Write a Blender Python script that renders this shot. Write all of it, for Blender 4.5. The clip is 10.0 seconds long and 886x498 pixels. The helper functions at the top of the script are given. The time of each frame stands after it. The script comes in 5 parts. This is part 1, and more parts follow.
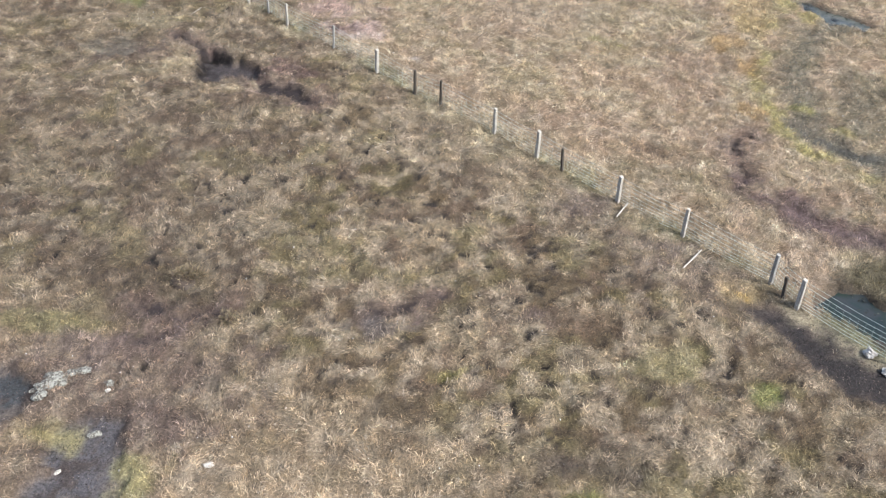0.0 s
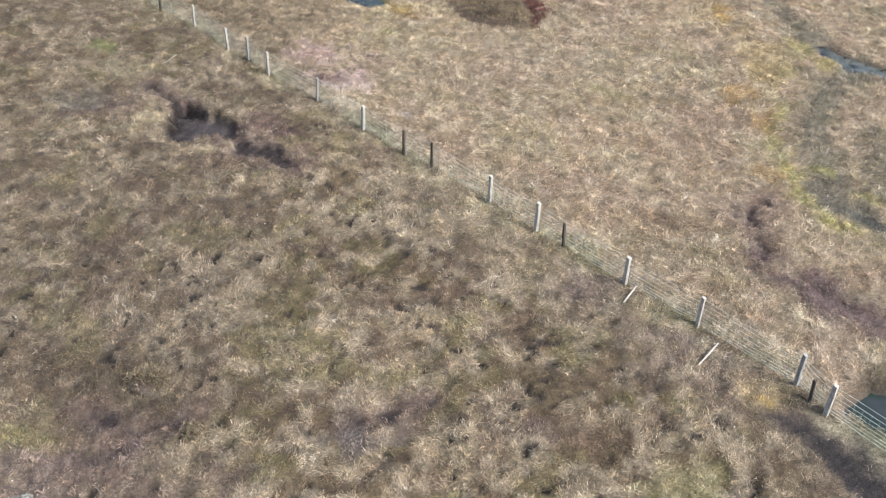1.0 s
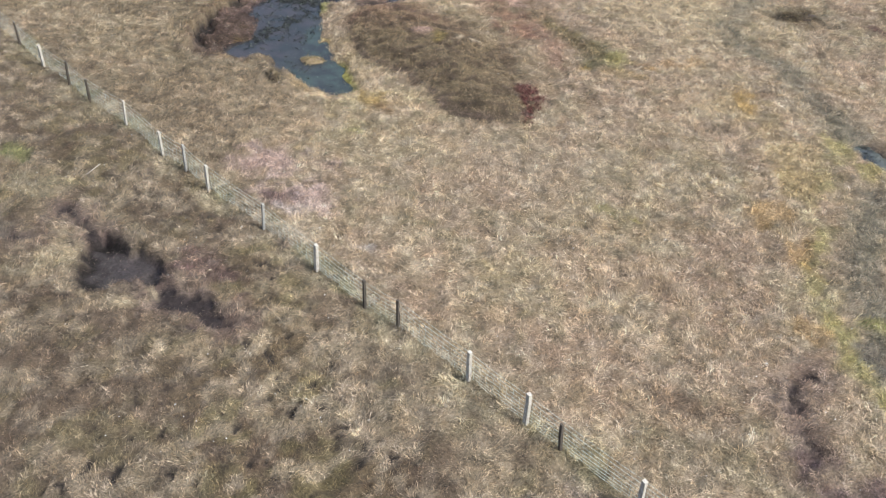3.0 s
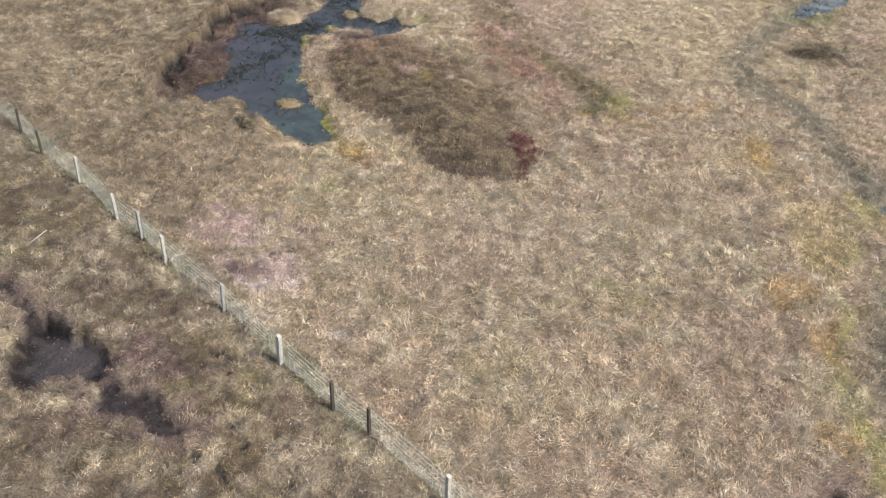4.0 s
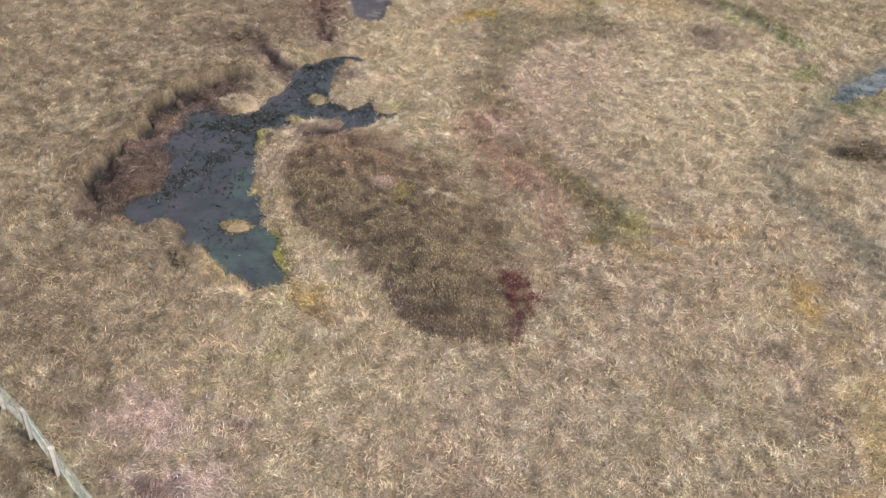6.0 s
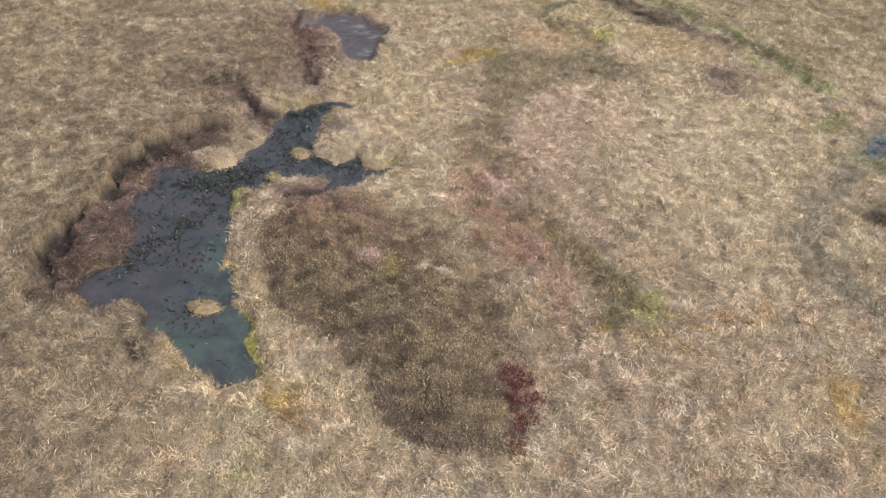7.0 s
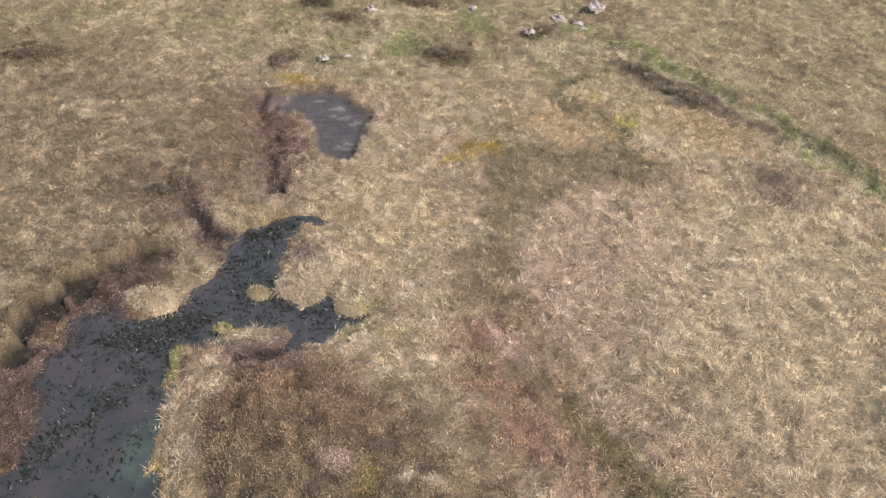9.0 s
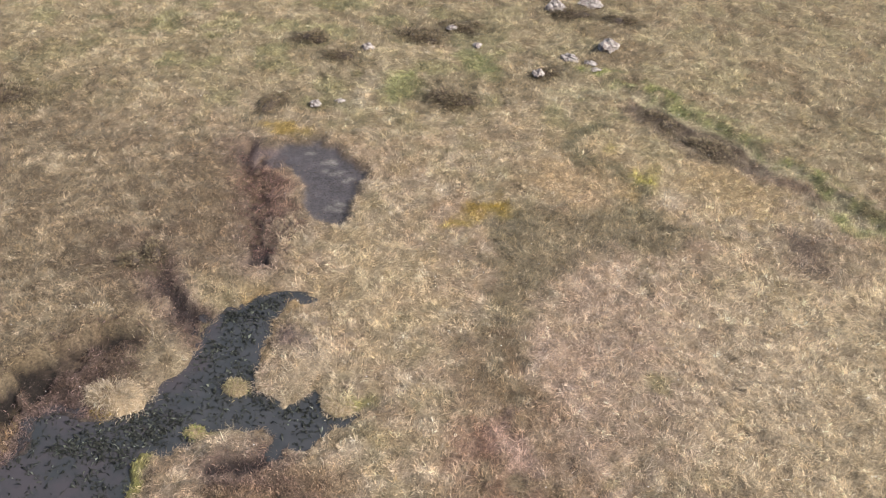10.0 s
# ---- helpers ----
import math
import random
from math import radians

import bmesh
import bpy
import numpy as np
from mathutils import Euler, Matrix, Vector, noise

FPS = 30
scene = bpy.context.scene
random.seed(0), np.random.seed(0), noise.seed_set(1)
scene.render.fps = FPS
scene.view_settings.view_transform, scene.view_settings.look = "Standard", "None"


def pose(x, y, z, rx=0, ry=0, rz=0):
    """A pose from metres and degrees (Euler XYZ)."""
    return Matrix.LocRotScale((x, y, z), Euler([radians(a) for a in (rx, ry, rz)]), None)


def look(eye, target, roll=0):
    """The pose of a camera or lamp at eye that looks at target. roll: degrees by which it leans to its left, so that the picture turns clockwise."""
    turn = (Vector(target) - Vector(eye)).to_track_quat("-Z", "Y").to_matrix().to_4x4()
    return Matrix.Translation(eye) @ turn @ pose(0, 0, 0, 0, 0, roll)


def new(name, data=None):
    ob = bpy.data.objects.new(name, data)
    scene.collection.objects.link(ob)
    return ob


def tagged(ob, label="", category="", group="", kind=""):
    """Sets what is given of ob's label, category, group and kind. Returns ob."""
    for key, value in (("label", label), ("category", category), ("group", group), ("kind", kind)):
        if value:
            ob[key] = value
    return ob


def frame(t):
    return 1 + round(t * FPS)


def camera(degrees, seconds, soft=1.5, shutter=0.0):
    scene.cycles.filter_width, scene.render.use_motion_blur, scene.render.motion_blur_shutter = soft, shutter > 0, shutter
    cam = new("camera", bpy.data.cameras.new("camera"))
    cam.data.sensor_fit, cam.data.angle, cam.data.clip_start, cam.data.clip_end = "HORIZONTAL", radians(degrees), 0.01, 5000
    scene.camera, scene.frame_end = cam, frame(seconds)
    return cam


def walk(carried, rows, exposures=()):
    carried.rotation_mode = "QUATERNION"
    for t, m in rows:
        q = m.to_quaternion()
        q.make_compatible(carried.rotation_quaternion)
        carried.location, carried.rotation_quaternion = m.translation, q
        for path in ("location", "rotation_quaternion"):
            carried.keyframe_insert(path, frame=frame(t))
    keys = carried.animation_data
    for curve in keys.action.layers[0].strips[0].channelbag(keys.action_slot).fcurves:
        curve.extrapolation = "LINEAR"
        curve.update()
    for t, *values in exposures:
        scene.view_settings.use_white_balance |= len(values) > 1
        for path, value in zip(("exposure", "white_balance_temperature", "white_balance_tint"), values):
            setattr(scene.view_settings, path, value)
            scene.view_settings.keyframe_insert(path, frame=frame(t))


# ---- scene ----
cam = camera(49.6, 10.0, soft=1.1)
PATH = [
    (0, (0.02, -0.061, 20.874), (-0.068, 1.521, 19.653), 2.28),
    (0.5, (-0.067, 2.059, 21.05), (-0.152, 3.644, 19.833), 2.31),
    (1, (-0.05, 4.311, 21.148), (-0.135, 5.898, 19.935), 2.34),
    (1.5, (-0.088, 6.618, 21.226), (-0.168, 8.208, 20.014), 2.37),
    (2, (-0.043, 8.988, 21.274), (-0.123, 10.579, 20.064), 2.41),
    (2.5, (0.032, 11.346, 21.273), (-0.047, 12.939, 20.066), 2.45),
    (2.7, (0.076, 12.29, 21.282), (-0.004, 13.883, 20.076), 2.46),
    (3.8, (0.441, 17.601, 21.383), (0.356, 19.189, 20.17), 2.57),
    (4, (0.501, 18.613, 21.388), (0.414, 20.2, 20.173), 2.59),
    (4.5, (0.557, 21.081, 21.457), (0.472, 22.663, 20.237), 2.64),
    (5, (0.581, 23.499, 21.608), (0.496, 25.08, 20.385), 2.71),
    (5.5, (0.522, 25.922, 21.684), (0.439, 27.5, 20.459), 2.78),
    (5.7, (0.506, 26.872, 21.686), (0.423, 28.451, 20.461), 2.81),
    (6.8, (0.374, 32.065, 21.544), (0.288, 33.647, 20.323), 3.00),
    (7, (0.339, 33.083, 21.527), (0.253, 34.665, 20.306), 3.04),
    (7.5, (0.165, 35.507, 21.486), (0.08, 37.09, 20.266), 3.14),
    (8, (0.057, 37.945, 21.409), (-0.027, 39.526, 20.186), 3.26),
    (8.5, (-0.068, 40.35, 21.278), (-0.152, 41.93, 20.054), 3.38),
    (9, (-0.275, 42.7, 21.275), (-0.357, 44.278, 20.049), 3.52),
    (9.5, (-0.505, 44.952, 21.271), (-0.586, 46.531, 20.047), 3.67),
    (10, (-0.689, 47.178, 21.22), (-0.773, 48.757, 19.995), 3.83),
]
# the picture starts cooler and warms a little on the way
walk(cam, [(t, look(eye, target, roll)) for t, eye, target, roll in PATH],
     [(0, 1.07, 5960, 7.5), (1.2, 1.03, 5960, 6.5), (2.5, 0.96, 5980, 6.0), (4.5, 0.89, 6200, 9), (5.5, 0.88, 6280, 9.5), (7.5, 0.88, 6400, 10), (10, 0.87, 6500, 10)])

# ---- light ----
SUN_AZIMUTH, SUN_HEIGHT = 112.0, 46.0
sun = new("sun", bpy.data.lights.new("sun", "SUN"))
sun.data.energy, sun.data.angle, sun.data.color = 3.1, radians(10.0), (1.0, 0.95, 0.87)
away = Vector((math.sin(radians(SUN_AZIMUTH)) * math.cos(radians(SUN_HEIGHT)), math.cos(radians(SUN_AZIMUTH)) * math.cos(radians(SUN_HEIGHT)), math.sin(radians(SUN_HEIGHT))))
sun.matrix_world = look(away * 60 + Vector((0, 50, 0)), (0, 50, 0))
world = bpy.data.worlds.new("sky")
world.use_nodes = True
scene.world = world
sky = world.node_tree.nodes.new("ShaderNodeTexSky")
sky.sky_type, sky.sun_disc = "NISHITA", False
sky.sun_elevation, sky.sun_rotation = radians(SUN_HEIGHT), radians(SUN_AZIMUTH)
sky.air_density, sky.dust_density, sky.ozone_density = 1.0, 4.0, 1.0
backing = world.node_tree.nodes["Background"]
backing.inputs["Strength"].default_value = 0.11
world.node_tree.links.new(sky.outputs[0], backing.inputs["Color"])


# ---- materials ----
class Nodes:
    """A small node material builder."""

    def __init__(self, name, roughness=0.8):
        self.mat = bpy.data.materials.new(name)
        self.mat.use_nodes = True
        self.tree = self.mat.node_tree
        self.bsdf = self.tree.nodes["Principled BSDF"]
        self.bsdf.inputs["Roughness"].default_value = roughness

    def add(self, kind, **inputs):
        node = self.tree.nodes.new(kind)
        for key, value in inputs.items():
            self.put(node, key.replace("_", " "), value)
        return node

    def put(self, node, key, value):
        slot = node.inputs[key]
        if isinstance(value, bpy.types.NodeSocket):
            self.tree.links.new(value, slot)
        else:
            slot.default_value = value

    def noise(self, size, detail=4.0, rough=0.6):
        place = self.add("ShaderNodeTexCoord").outputs["Object"]
        return self.add("ShaderNodeTexNoise", Vector=place, Scale=1.0 / size, Detail=detail, Roughness=rough).outputs["Fac"]

    def mix(self, fac, a, b, how="MIX"):
        node = self.tree.nodes.new("ShaderNodeMix")
        node.data_type, node.blend_type = "RGBA", how
        for slot, value in ((node.inputs[0], fac), (node.inputs[6], a), (node.inputs[7], b)):
            if isinstance(value, bpy.types.NodeSocket):
                self.tree.links.new(value, slot)
            else:
                slot.default_value = value if isinstance(value, (int, float)) else (*value, 1.0)
        return node.outputs[2]

    def band(self, value, low, high, to_low=0.0, to_high=1.0):
        node = self.add("ShaderNodeMapRange")
        for slot, v in zip(node.inputs, (value, low, high, to_low, to_high)):
            if isinstance(v, bpy.types.NodeSocket):
                self.tree.links.new(v, slot)
            else:
                slot.default_value = v
        return node.outputs[0]

    def attribute(self, name):
        node = self.tree.nodes.new("ShaderNodeAttribute")
        node.attribute_name = name
        return node

    def bump(self, height, distance, strength=1.0):
        node = self.add("ShaderNodeBump", Height=height, Distance=distance, Strength=strength)
        self.put(self.bsdf, "Normal", node.outputs[0])

    def base(self, colour):
        self.put(self.bsdf, "Base Color", colour if isinstance(colour, bpy.types.NodeSocket) else (*colour, 1.0))
        return self


def make_ground_material():
    m = Nodes("bog_ground", 0.9)
    tint = m.attribute("tint").outputs["Color"]
    fine = m.band(m.noise(0.085, 6.0, 0.75), 0.32, 0.68, 0.35, 1.6)
    coarse = m.band(m.noise(0.6, 3.0), 0.3, 0.7, 0.8, 1.2)
    both = m.tree.nodes.new("ShaderNodeMath")
    both.operation = "MULTIPLY"
    m.tree.links.new(fine, both.inputs[0])
    m.tree.links.new(coarse, both.inputs[1])
    grey = m.add("ShaderNodeCombineColor", Red=both.outputs[0], Green=both.outputs[0], Blue=both.outputs[0])
    m.base(m.mix(1.0, tint, grey.outputs[0], "MULTIPLY"))
    wet = m.attribute("wet").outputs["Fac"]
    patch = m.band(m.noise(0.25, 3.0), 0.4, 0.6, 0.15, 0.5)
    m.put(m.bsdf, "Roughness", m.mix(wet, (0.95, 0.95, 0.95), m.add("ShaderNodeCombineColor", Red=patch, Green=patch, Blue=patch).outputs[0]))
    m.bump(m.noise(0.09, 6.0, 0.75), 0.06, 1.0)
    m.put(m.bsdf, "Specular IOR Level", 0.3)
    return m.mat


def make_blade_material(name, glow=0.25):
    """Dry leaf: colour by blade, a little light comes through."""
    m = Nodes(name, 0.65)
    tint = m.attribute("tint").outputs["Color"]
    m.base(tint)
    m.put(m.bsdf, "Specular IOR Level", 0.25)
    thin = m.add("ShaderNodeBsdfTranslucent", Color=tint)
    both = m.add("ShaderNodeMixShader", Fac=glow)
    m.tree.links.new(m.bsdf.outputs[0], both.inputs[1])
    m.tree.links.new(thin.outputs[0], both.inputs[2])
    m.tree.links.new(both.outputs[0], m.tree.nodes["Material Output"].inputs["Surface"])
    return m.mat


def make_water_material():
    m = Nodes("bog_water", 0.05)
    mud = m.attribute("tint").outputs["Color"]
    blot = m.band(m.noise(0.9, 5.0, 0.65), 0.4, 0.62)
    m.base(m.mix(blot, mud, (0.033, 0.036, 0.038)))
    m.put(m.bsdf, "IOR", 1.333)
    m.put(m.bsdf, "Roughness", m.band(m.noise(0.5, 4.0), 0.3, 0.7, 0.03, 0.14))
    m.bump(m.noise(0.12, 3.0, 0.5), 0.004, 0.35)
    return m.mat


def make_wood_material(name, pale, dark):
    """Weathered split timber: long grain, grey bleaching, a damp dark foot."""
    m = Nodes(name, 0.85)
    place = m.add("ShaderNodeTexCoord").outputs["Object"]
    run = m.add("ShaderNodeMapping", Vector=place, Scale=(60.0, 60.0, 5.0))
    grain = m.add("ShaderNodeTexNoise", Vector=run.outputs[0], Scale=1.0, Detail=5.0, Roughness=0.65).outputs["Fac"]
    spots = m.band(m.noise(0.13, 4.0), 0.42, 0.62)
    wood = m.mix(m.band(grain, 0.35, 0.65), dark, pale)
    m.base(m.mix(m.band(spots, 0.0, 1.0, 0.0, 0.45), wood, dark))
    m.bump(grain, 0.004, 0.8)
    return m.mat


def make_wire_material():
    m = Nodes("galvanised_wire", 0.5)
    m.base(m.mix(m.band(m.noise(0.3, 3.0), 0.4, 0.6), (0.46, 0.53, 0.495), (0.32, 0.37, 0.345)))
    m.put(m.bsdf, "Metallic", 0.1)
    return m.mat


def make_rock_material(name="lichened_rock", dark=(0.11, 0.09, 0.084), light=(0.22, 0.188, 0.175), spots=(0.33, 0.295, 0.27), grain=0.16):
    m = Nodes(name, 0.9)
    grey = m.mix(m.band(m.noise(0.06, 5.0, 0.7), 0.35, 0.65), dark, light)
    m.base(m.mix(m.band(m.noise(grain, 4.0), 0.46, 0.56), grey, spots))
    m.bump(m.noise(0.04, 5.0, 0.7), 0.02, 0.9)
    return m.mat


def make_quartz_material():
    m = Nodes("pale_quartz", 0.6)
    m.base(m.mix(m.band(m.noise(0.07, 4.0), 0.4, 0.65), (0.50, 0.47, 0.42), (0.32, 0.285, 0.245)))
    m.bump(m.noise(0.05, 4.0), 0.01, 0.8)
    return m.mat


GROUND, BLADE, WATER = make_ground_material(), make_blade_material("dry_blades"), make_water_material()
PALE_WOOD = make_wood_material("bleached_wood", (0.54, 0.51, 0.46), (0.26, 0.23, 0.19))
GREY_WOOD = make_wood_material("grey_wood", (0.40, 0.39, 0.365), (0.18, 0.165, 0.15))
DARK_WOOD = make_wood_material("dark_damp_wood", (0.10, 0.082, 0.066), (0.035, 0.028, 0.022))
LICHENED = make_rock_material("lichen_mat", (0.06, 0.052, 0.045), (0.14, 0.13, 0.112), (0.26, 0.255, 0.22), 0.07)
WIRE, ROCK, QUARTZ = make_wire_material(), make_rock_material(), make_quartz_material()

# ---- plan: maps of the bog, on a raster of 0.1 m ----
rng = np.random.default_rng(7)
STEP, X0, Y0, NX, NY = 0.1, -34.0, 6.0, 640, 1060
GX, GY = np.meshgrid(X0 + STEP * np.arange(NX), Y0 + STEP * np.arange(NY))
LATTICE = rng.random((512, 512))


def lumps(x, y, size, seed=0):
    """Smooth noise, -1 to 1, with lumps of that many metres."""
    u, v = x / size + seed * 37.31 + 1000.0, y / size + seed * 91.73 + 1000.0
    i, j = np.floor(u).astype(int), np.floor(v).astype(int)
    f, g = u - i, v - j
    f, g = f * f * f * (f * (f * 6 - 15) + 10), g * g * g * (g * (g * 6 - 15) + 10)
    a, b = LATTICE[j % 512, i % 512], LATTICE[j % 512, (i + 1) % 512]
    c, d = LATTICE[(j + 1) % 512, i % 512], LATTICE[(j + 1) % 512, (i + 1) % 512]
    return 2 * ((a * (1 - f) + b * f) * (1 - g) + (c * (1 - f) + d * f) * g) - 1


def rough(x, y, size, octaves=4, seed=0, gain=0.55):
    total, reach, part_size = 0.0, 0.0, 1.0
    for k in range(octaves):
        total = total + part_size * lumps(x, y, size / 2.03 ** k, seed + 7 * k)
        reach += part_size
        part_size *= gain
    return total / reach * 1.6


def step(low, high, v):
    t = np.clip((v - low) / (high - low), 0, 1)
    return t * t * (3 - 2 * t)


WX = GX + 0.28 * rough(GX, GY, 0.9, 3, 101)
WY = GY + 0.28 * rough(GX, GY, 0.9, 3, 151)
RAGGED, FRAYED = 0.42 * rough(GX, GY, 0.5, 3, 61), 0.25 * rough(GX, GY, 0.5, 3, 71)


def line_distance(points, closed, sway=1.0):
    """Distance of each place of the raster to a line, and on which side of it the place lies (+1: left of its run)."""
    ends = list(zip(points, points[1:] + points[:1])) if closed else list(zip(points, points[1:]))
    px, py = GX + sway * (WX - GX), GY + sway * (WY - GY)
    best, side = np.full(GX.shape, 1e9), np.zeros(GX.shape)
    for (ax, ay), (bx, by) in ends:
        dx, dy = bx - ax, by - ay
        t = np.clip(((px - ax) * dx + (py - ay) * dy) / (dx * dx + dy * dy), 0, 1)
        d = np.hypot(px - ax - t * dx, py - ay - t * dy)
        near = d < best
        best = np.where(near, d, best)
        side = np.where(near, np.sign(dx * (py - ay) - dy * (px - ax)), side)
    return best, side


def within(points):
    """Metres inside a closed outline (negative outside)."""
    odd = np.zeros(GX.shape, bool)
    for (ax, ay), (bx, by) in zip(points, points[1:] + points[:1]):
        if ay != by:
            odd ^= ((ay > WY) != (by > WY)) & (WX < (bx - ax) * (WY - ay) / (by - ay) + ax)
    d, _ = line_distance(points, True)
    return np.where(odd, d, -d)


def blot(x, y, rx, ry, turn=0.0):
    """1 in the middle of an oval patch, 0 at its ragged edge and beyond."""
    c, s = math.cos(radians(turn)), math.sin(radians(turn))
    u, v = ((WX - x) * c + (WY - y) * s) / rx, (-(WX - x) * s + (WY - y) * c) / ry
    return step(1.2, 0.4, np.hypot(u, v) + RAGGED)


STRAW, PALE, BROWN = (0.40, 0.318, 0.212), (0.53, 0.44, 0.325), (0.20, 0.138, 0.085)
PURPLE, PEAT, PINK = (0.15, 0.10, 0.098), (0.022, 0.018, 0.017), (0.38, 0.27, 0.22)
YELLOW, GREEN, ORANGE = (0.39, 0.34, 0.13), (0.20, 0.225, 0.075), (0.42, 0.255, 0.09)
SEDGE, GREY = (0.17, 0.15, 0.09), (0.175, 0.163, 0.125)

HEIGHT = 0.10 * rough(GX, GY, 7.0, 2, 3) + 0.05 * rough(GX, GY, 1.6, 3, 11) + 0.075 * rough(GX, GY, 0.4, 2, 17)
TINT = np.empty(GX.shape + (3,))
TINT[:] = STRAW
COVER, LENGTH, UPRIGHT, WET = np.ones(GX.shape), np.full(GX.shape, 0.19), np.full(GX.shape, 0.35), np.zeros(GX.shape)


def paint(mask, colour=None, cover=None, length=None, upright=None, wet=None, raise_by=0.0):
    if colour is not None:
        TINT[:] = TINT + mask[..., None] * (np.array(colour) - TINT)
    for chart, value in ((COVER, cover), (LENGTH, length), (UPRIGHT, upright), (WET, wet)):
        if value is not None:
            chart[:] = chart + mask * (value - chart)
    HEIGHT[:] = HEIGHT + mask * raise_by


def along(points, width, soft=0.3):
    d, _ = line_distance(points, False)
    return step(width + soft, max(width - soft, 0.0), d + FRAYED)


# broad zones: the near side of the fence is heathery, the far side pale grass, the far end greener
FENCE_A, FENCE_B = (10.6, 25.15), (-21.35, 54.0)
near_side = step(1.0, -1.0, 0.7 * lumps(GX, GY, 0.7, 9) + ((GX - FENCE_A[0]) * (FENCE_B[1] - FENCE_A[1]) - (GY - FENCE_A[1]) * (FENCE_B[0] - FENCE_A[0])) / 43.05)
mottle, patchy, grainy = rough(GX, GY, 1.3, 4, 21), rough(GX, GY, 3.6, 3, 31), rough(GX, GY, 0.55, 3, 41)
paint(step(-0.2, 0.6, patchy) * 0.55, (0.41, 0.305, 0.225))
paint(step(0.0, 0.7, rough(GX, GY, 4.2, 3, 47)) * 0.5, (0.38, 0.315, 0.185))
paint(step(0.1, 0.7, mottle) * 0.38, (0.25, 0.182, 0.13))
paint(step(0.2, 0.6, rough(GX, GY, 0.4, 3, 46)) * 0.4, (0.20, 0.145, 0.10))
paint(step(0.05, 0.5, rough(GX, GY, 0.6, 3, 45)) * 0.5, (0.54, 0.44, 0.325))
paint(step(0.25, 0.7, grainy - 0.2 * mottle) * 0.35, PALE)
paint(step(0.25, 0.5, rough(GX, GY, 0.6, 3, 49)) * 0.35, (0.25, 0.21, 0.115))
paint(step(0.0, 0.55, rough(GX, GY, 2.2, 4, 51)) * 0.32, (0.43, 0.305, 0.22))
paint(step(0.1, 0.5, rough(GX, GY, 0.9, 3, 55)) * 0.22, (0.37, 0.24, 0.155))
paint(blot(4.4, 70.0, 4.6, 6.8, 0) * 0.6, (0.48, 0.355, 0.27))
paint(blot(10.5, 69.0, 4.5, 9.0, 0) * 0.7, (0.50, 0.405, 0.26))
paint(blot(6.0, 81.5, 6.5, 4.5, -15) * 0.6, (0.48, 0.375, 0.23))
paint(blot(2.0, 48.0, 8.0, 4.0, 0) * 0.35, (0.41, 0.335, 0.24))
paint(blot(-4.0, 72.5, 3.0, 4.0, 0) * 0.5, (0.46, 0.365, 0.225))
moor = near_side * step(14.0, 24.0, GY + 0.35 * GX + 4.0)
heath = step(-0.22, 0.3, mottle + 0.35 * patchy + 0.25 * grainy)
paint(moor * 0.65, (0.31, 0.245, 0.16))
HEIGHT += moor * 0.06 * rough(GX, GY, 0.9, 2, 23)
paint(moor * heath * 0.85, (0.15, 0.106, 0.060), length=0.10, upright=0.75)
paint(moor * step(0.1, 0.5, rough(GX, GY, 1.5, 4, 53)) * 0.6, (0.19, 0.13, 0.092), length=0.12, upright=0.6)
paint(moor * step(0.1, 0.5, rough(GX, GY, 1.3, 3, 57)) * 0.55, (0.215, 0.18, 0.08))
paint(moor * step(0.1, 0.45, rough(GX, GY, 0.6, 3, 59) + 0.3 * rough(GX, GY, 1.8, 2, 60)) * 0.65, (0.47, 0.38, 0.275), length=0.2, upright=0.35)
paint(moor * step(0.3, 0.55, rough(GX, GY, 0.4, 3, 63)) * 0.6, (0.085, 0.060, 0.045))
paint(moor * step(-4.0, -10.0, GX) * step(38.0, 30.0, GY) * 0.35, (0.15, 0.118, 0.092))
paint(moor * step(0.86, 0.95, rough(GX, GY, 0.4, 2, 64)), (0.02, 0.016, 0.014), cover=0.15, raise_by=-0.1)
beside = np.abs(((GX - FENCE_A[0]) * (FENCE_B[1] - FENCE_A[1]) - (GY - FENCE_A[1]) * (FENCE_B[0] - FENCE_A[0])) / 43.05)
paint(near_side * step(4.0, 0.5, beside) * step(-8.0, -3.0, GX) * 0.4, (0.35, 0.28, 0.195))
paint(near_side * step(-6.0, -11.0, GX) * step(30.0, 36.0, GY) * 0.35, (0.175, 0.135, 0.098))
near_end = near_side * step(24.0, 17.0, GY + 0.35 * GX + 4.0)
paint(near_end * 0.6, (0.40, 0.30, 0.20), length=0.17)
paint(near_end * step(0.1, 0.6, mottle) * 0.3, (0.27, 0.19, 0.135))
corner = blot(-11.0, 18.8, 5.0, 3.6, 0)
paint(corner * 0.75, (0.235, 0.175, 0.135), length=0.14)
paint(corner * step(0.1, 0.5, rough(GX, GY, 0.8, 3, 65)) * 0.6, (0.15, 0.108, 0.088))
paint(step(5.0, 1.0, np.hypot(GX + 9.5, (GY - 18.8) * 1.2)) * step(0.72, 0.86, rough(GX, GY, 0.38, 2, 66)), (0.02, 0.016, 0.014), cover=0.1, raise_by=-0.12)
paint(near_end * step(0.1, 0.6, grainy) * 0.4, PALE)
far_side = step(78.0, 88.0, GY + 1.5 * patchy) * 0.85
paint(far_side * 0.6, (0.36, 0.305, 0.185))
paint(far_side * step(0.0, 0.6, mottle) * 0.5, (0.22, 0.172, 0.105))
paint(far_side * step(0.1, 0.5, rough(GX, GY, 1.5, 3, 67)) * 0.55, (0.235, 0.235, 0.105))
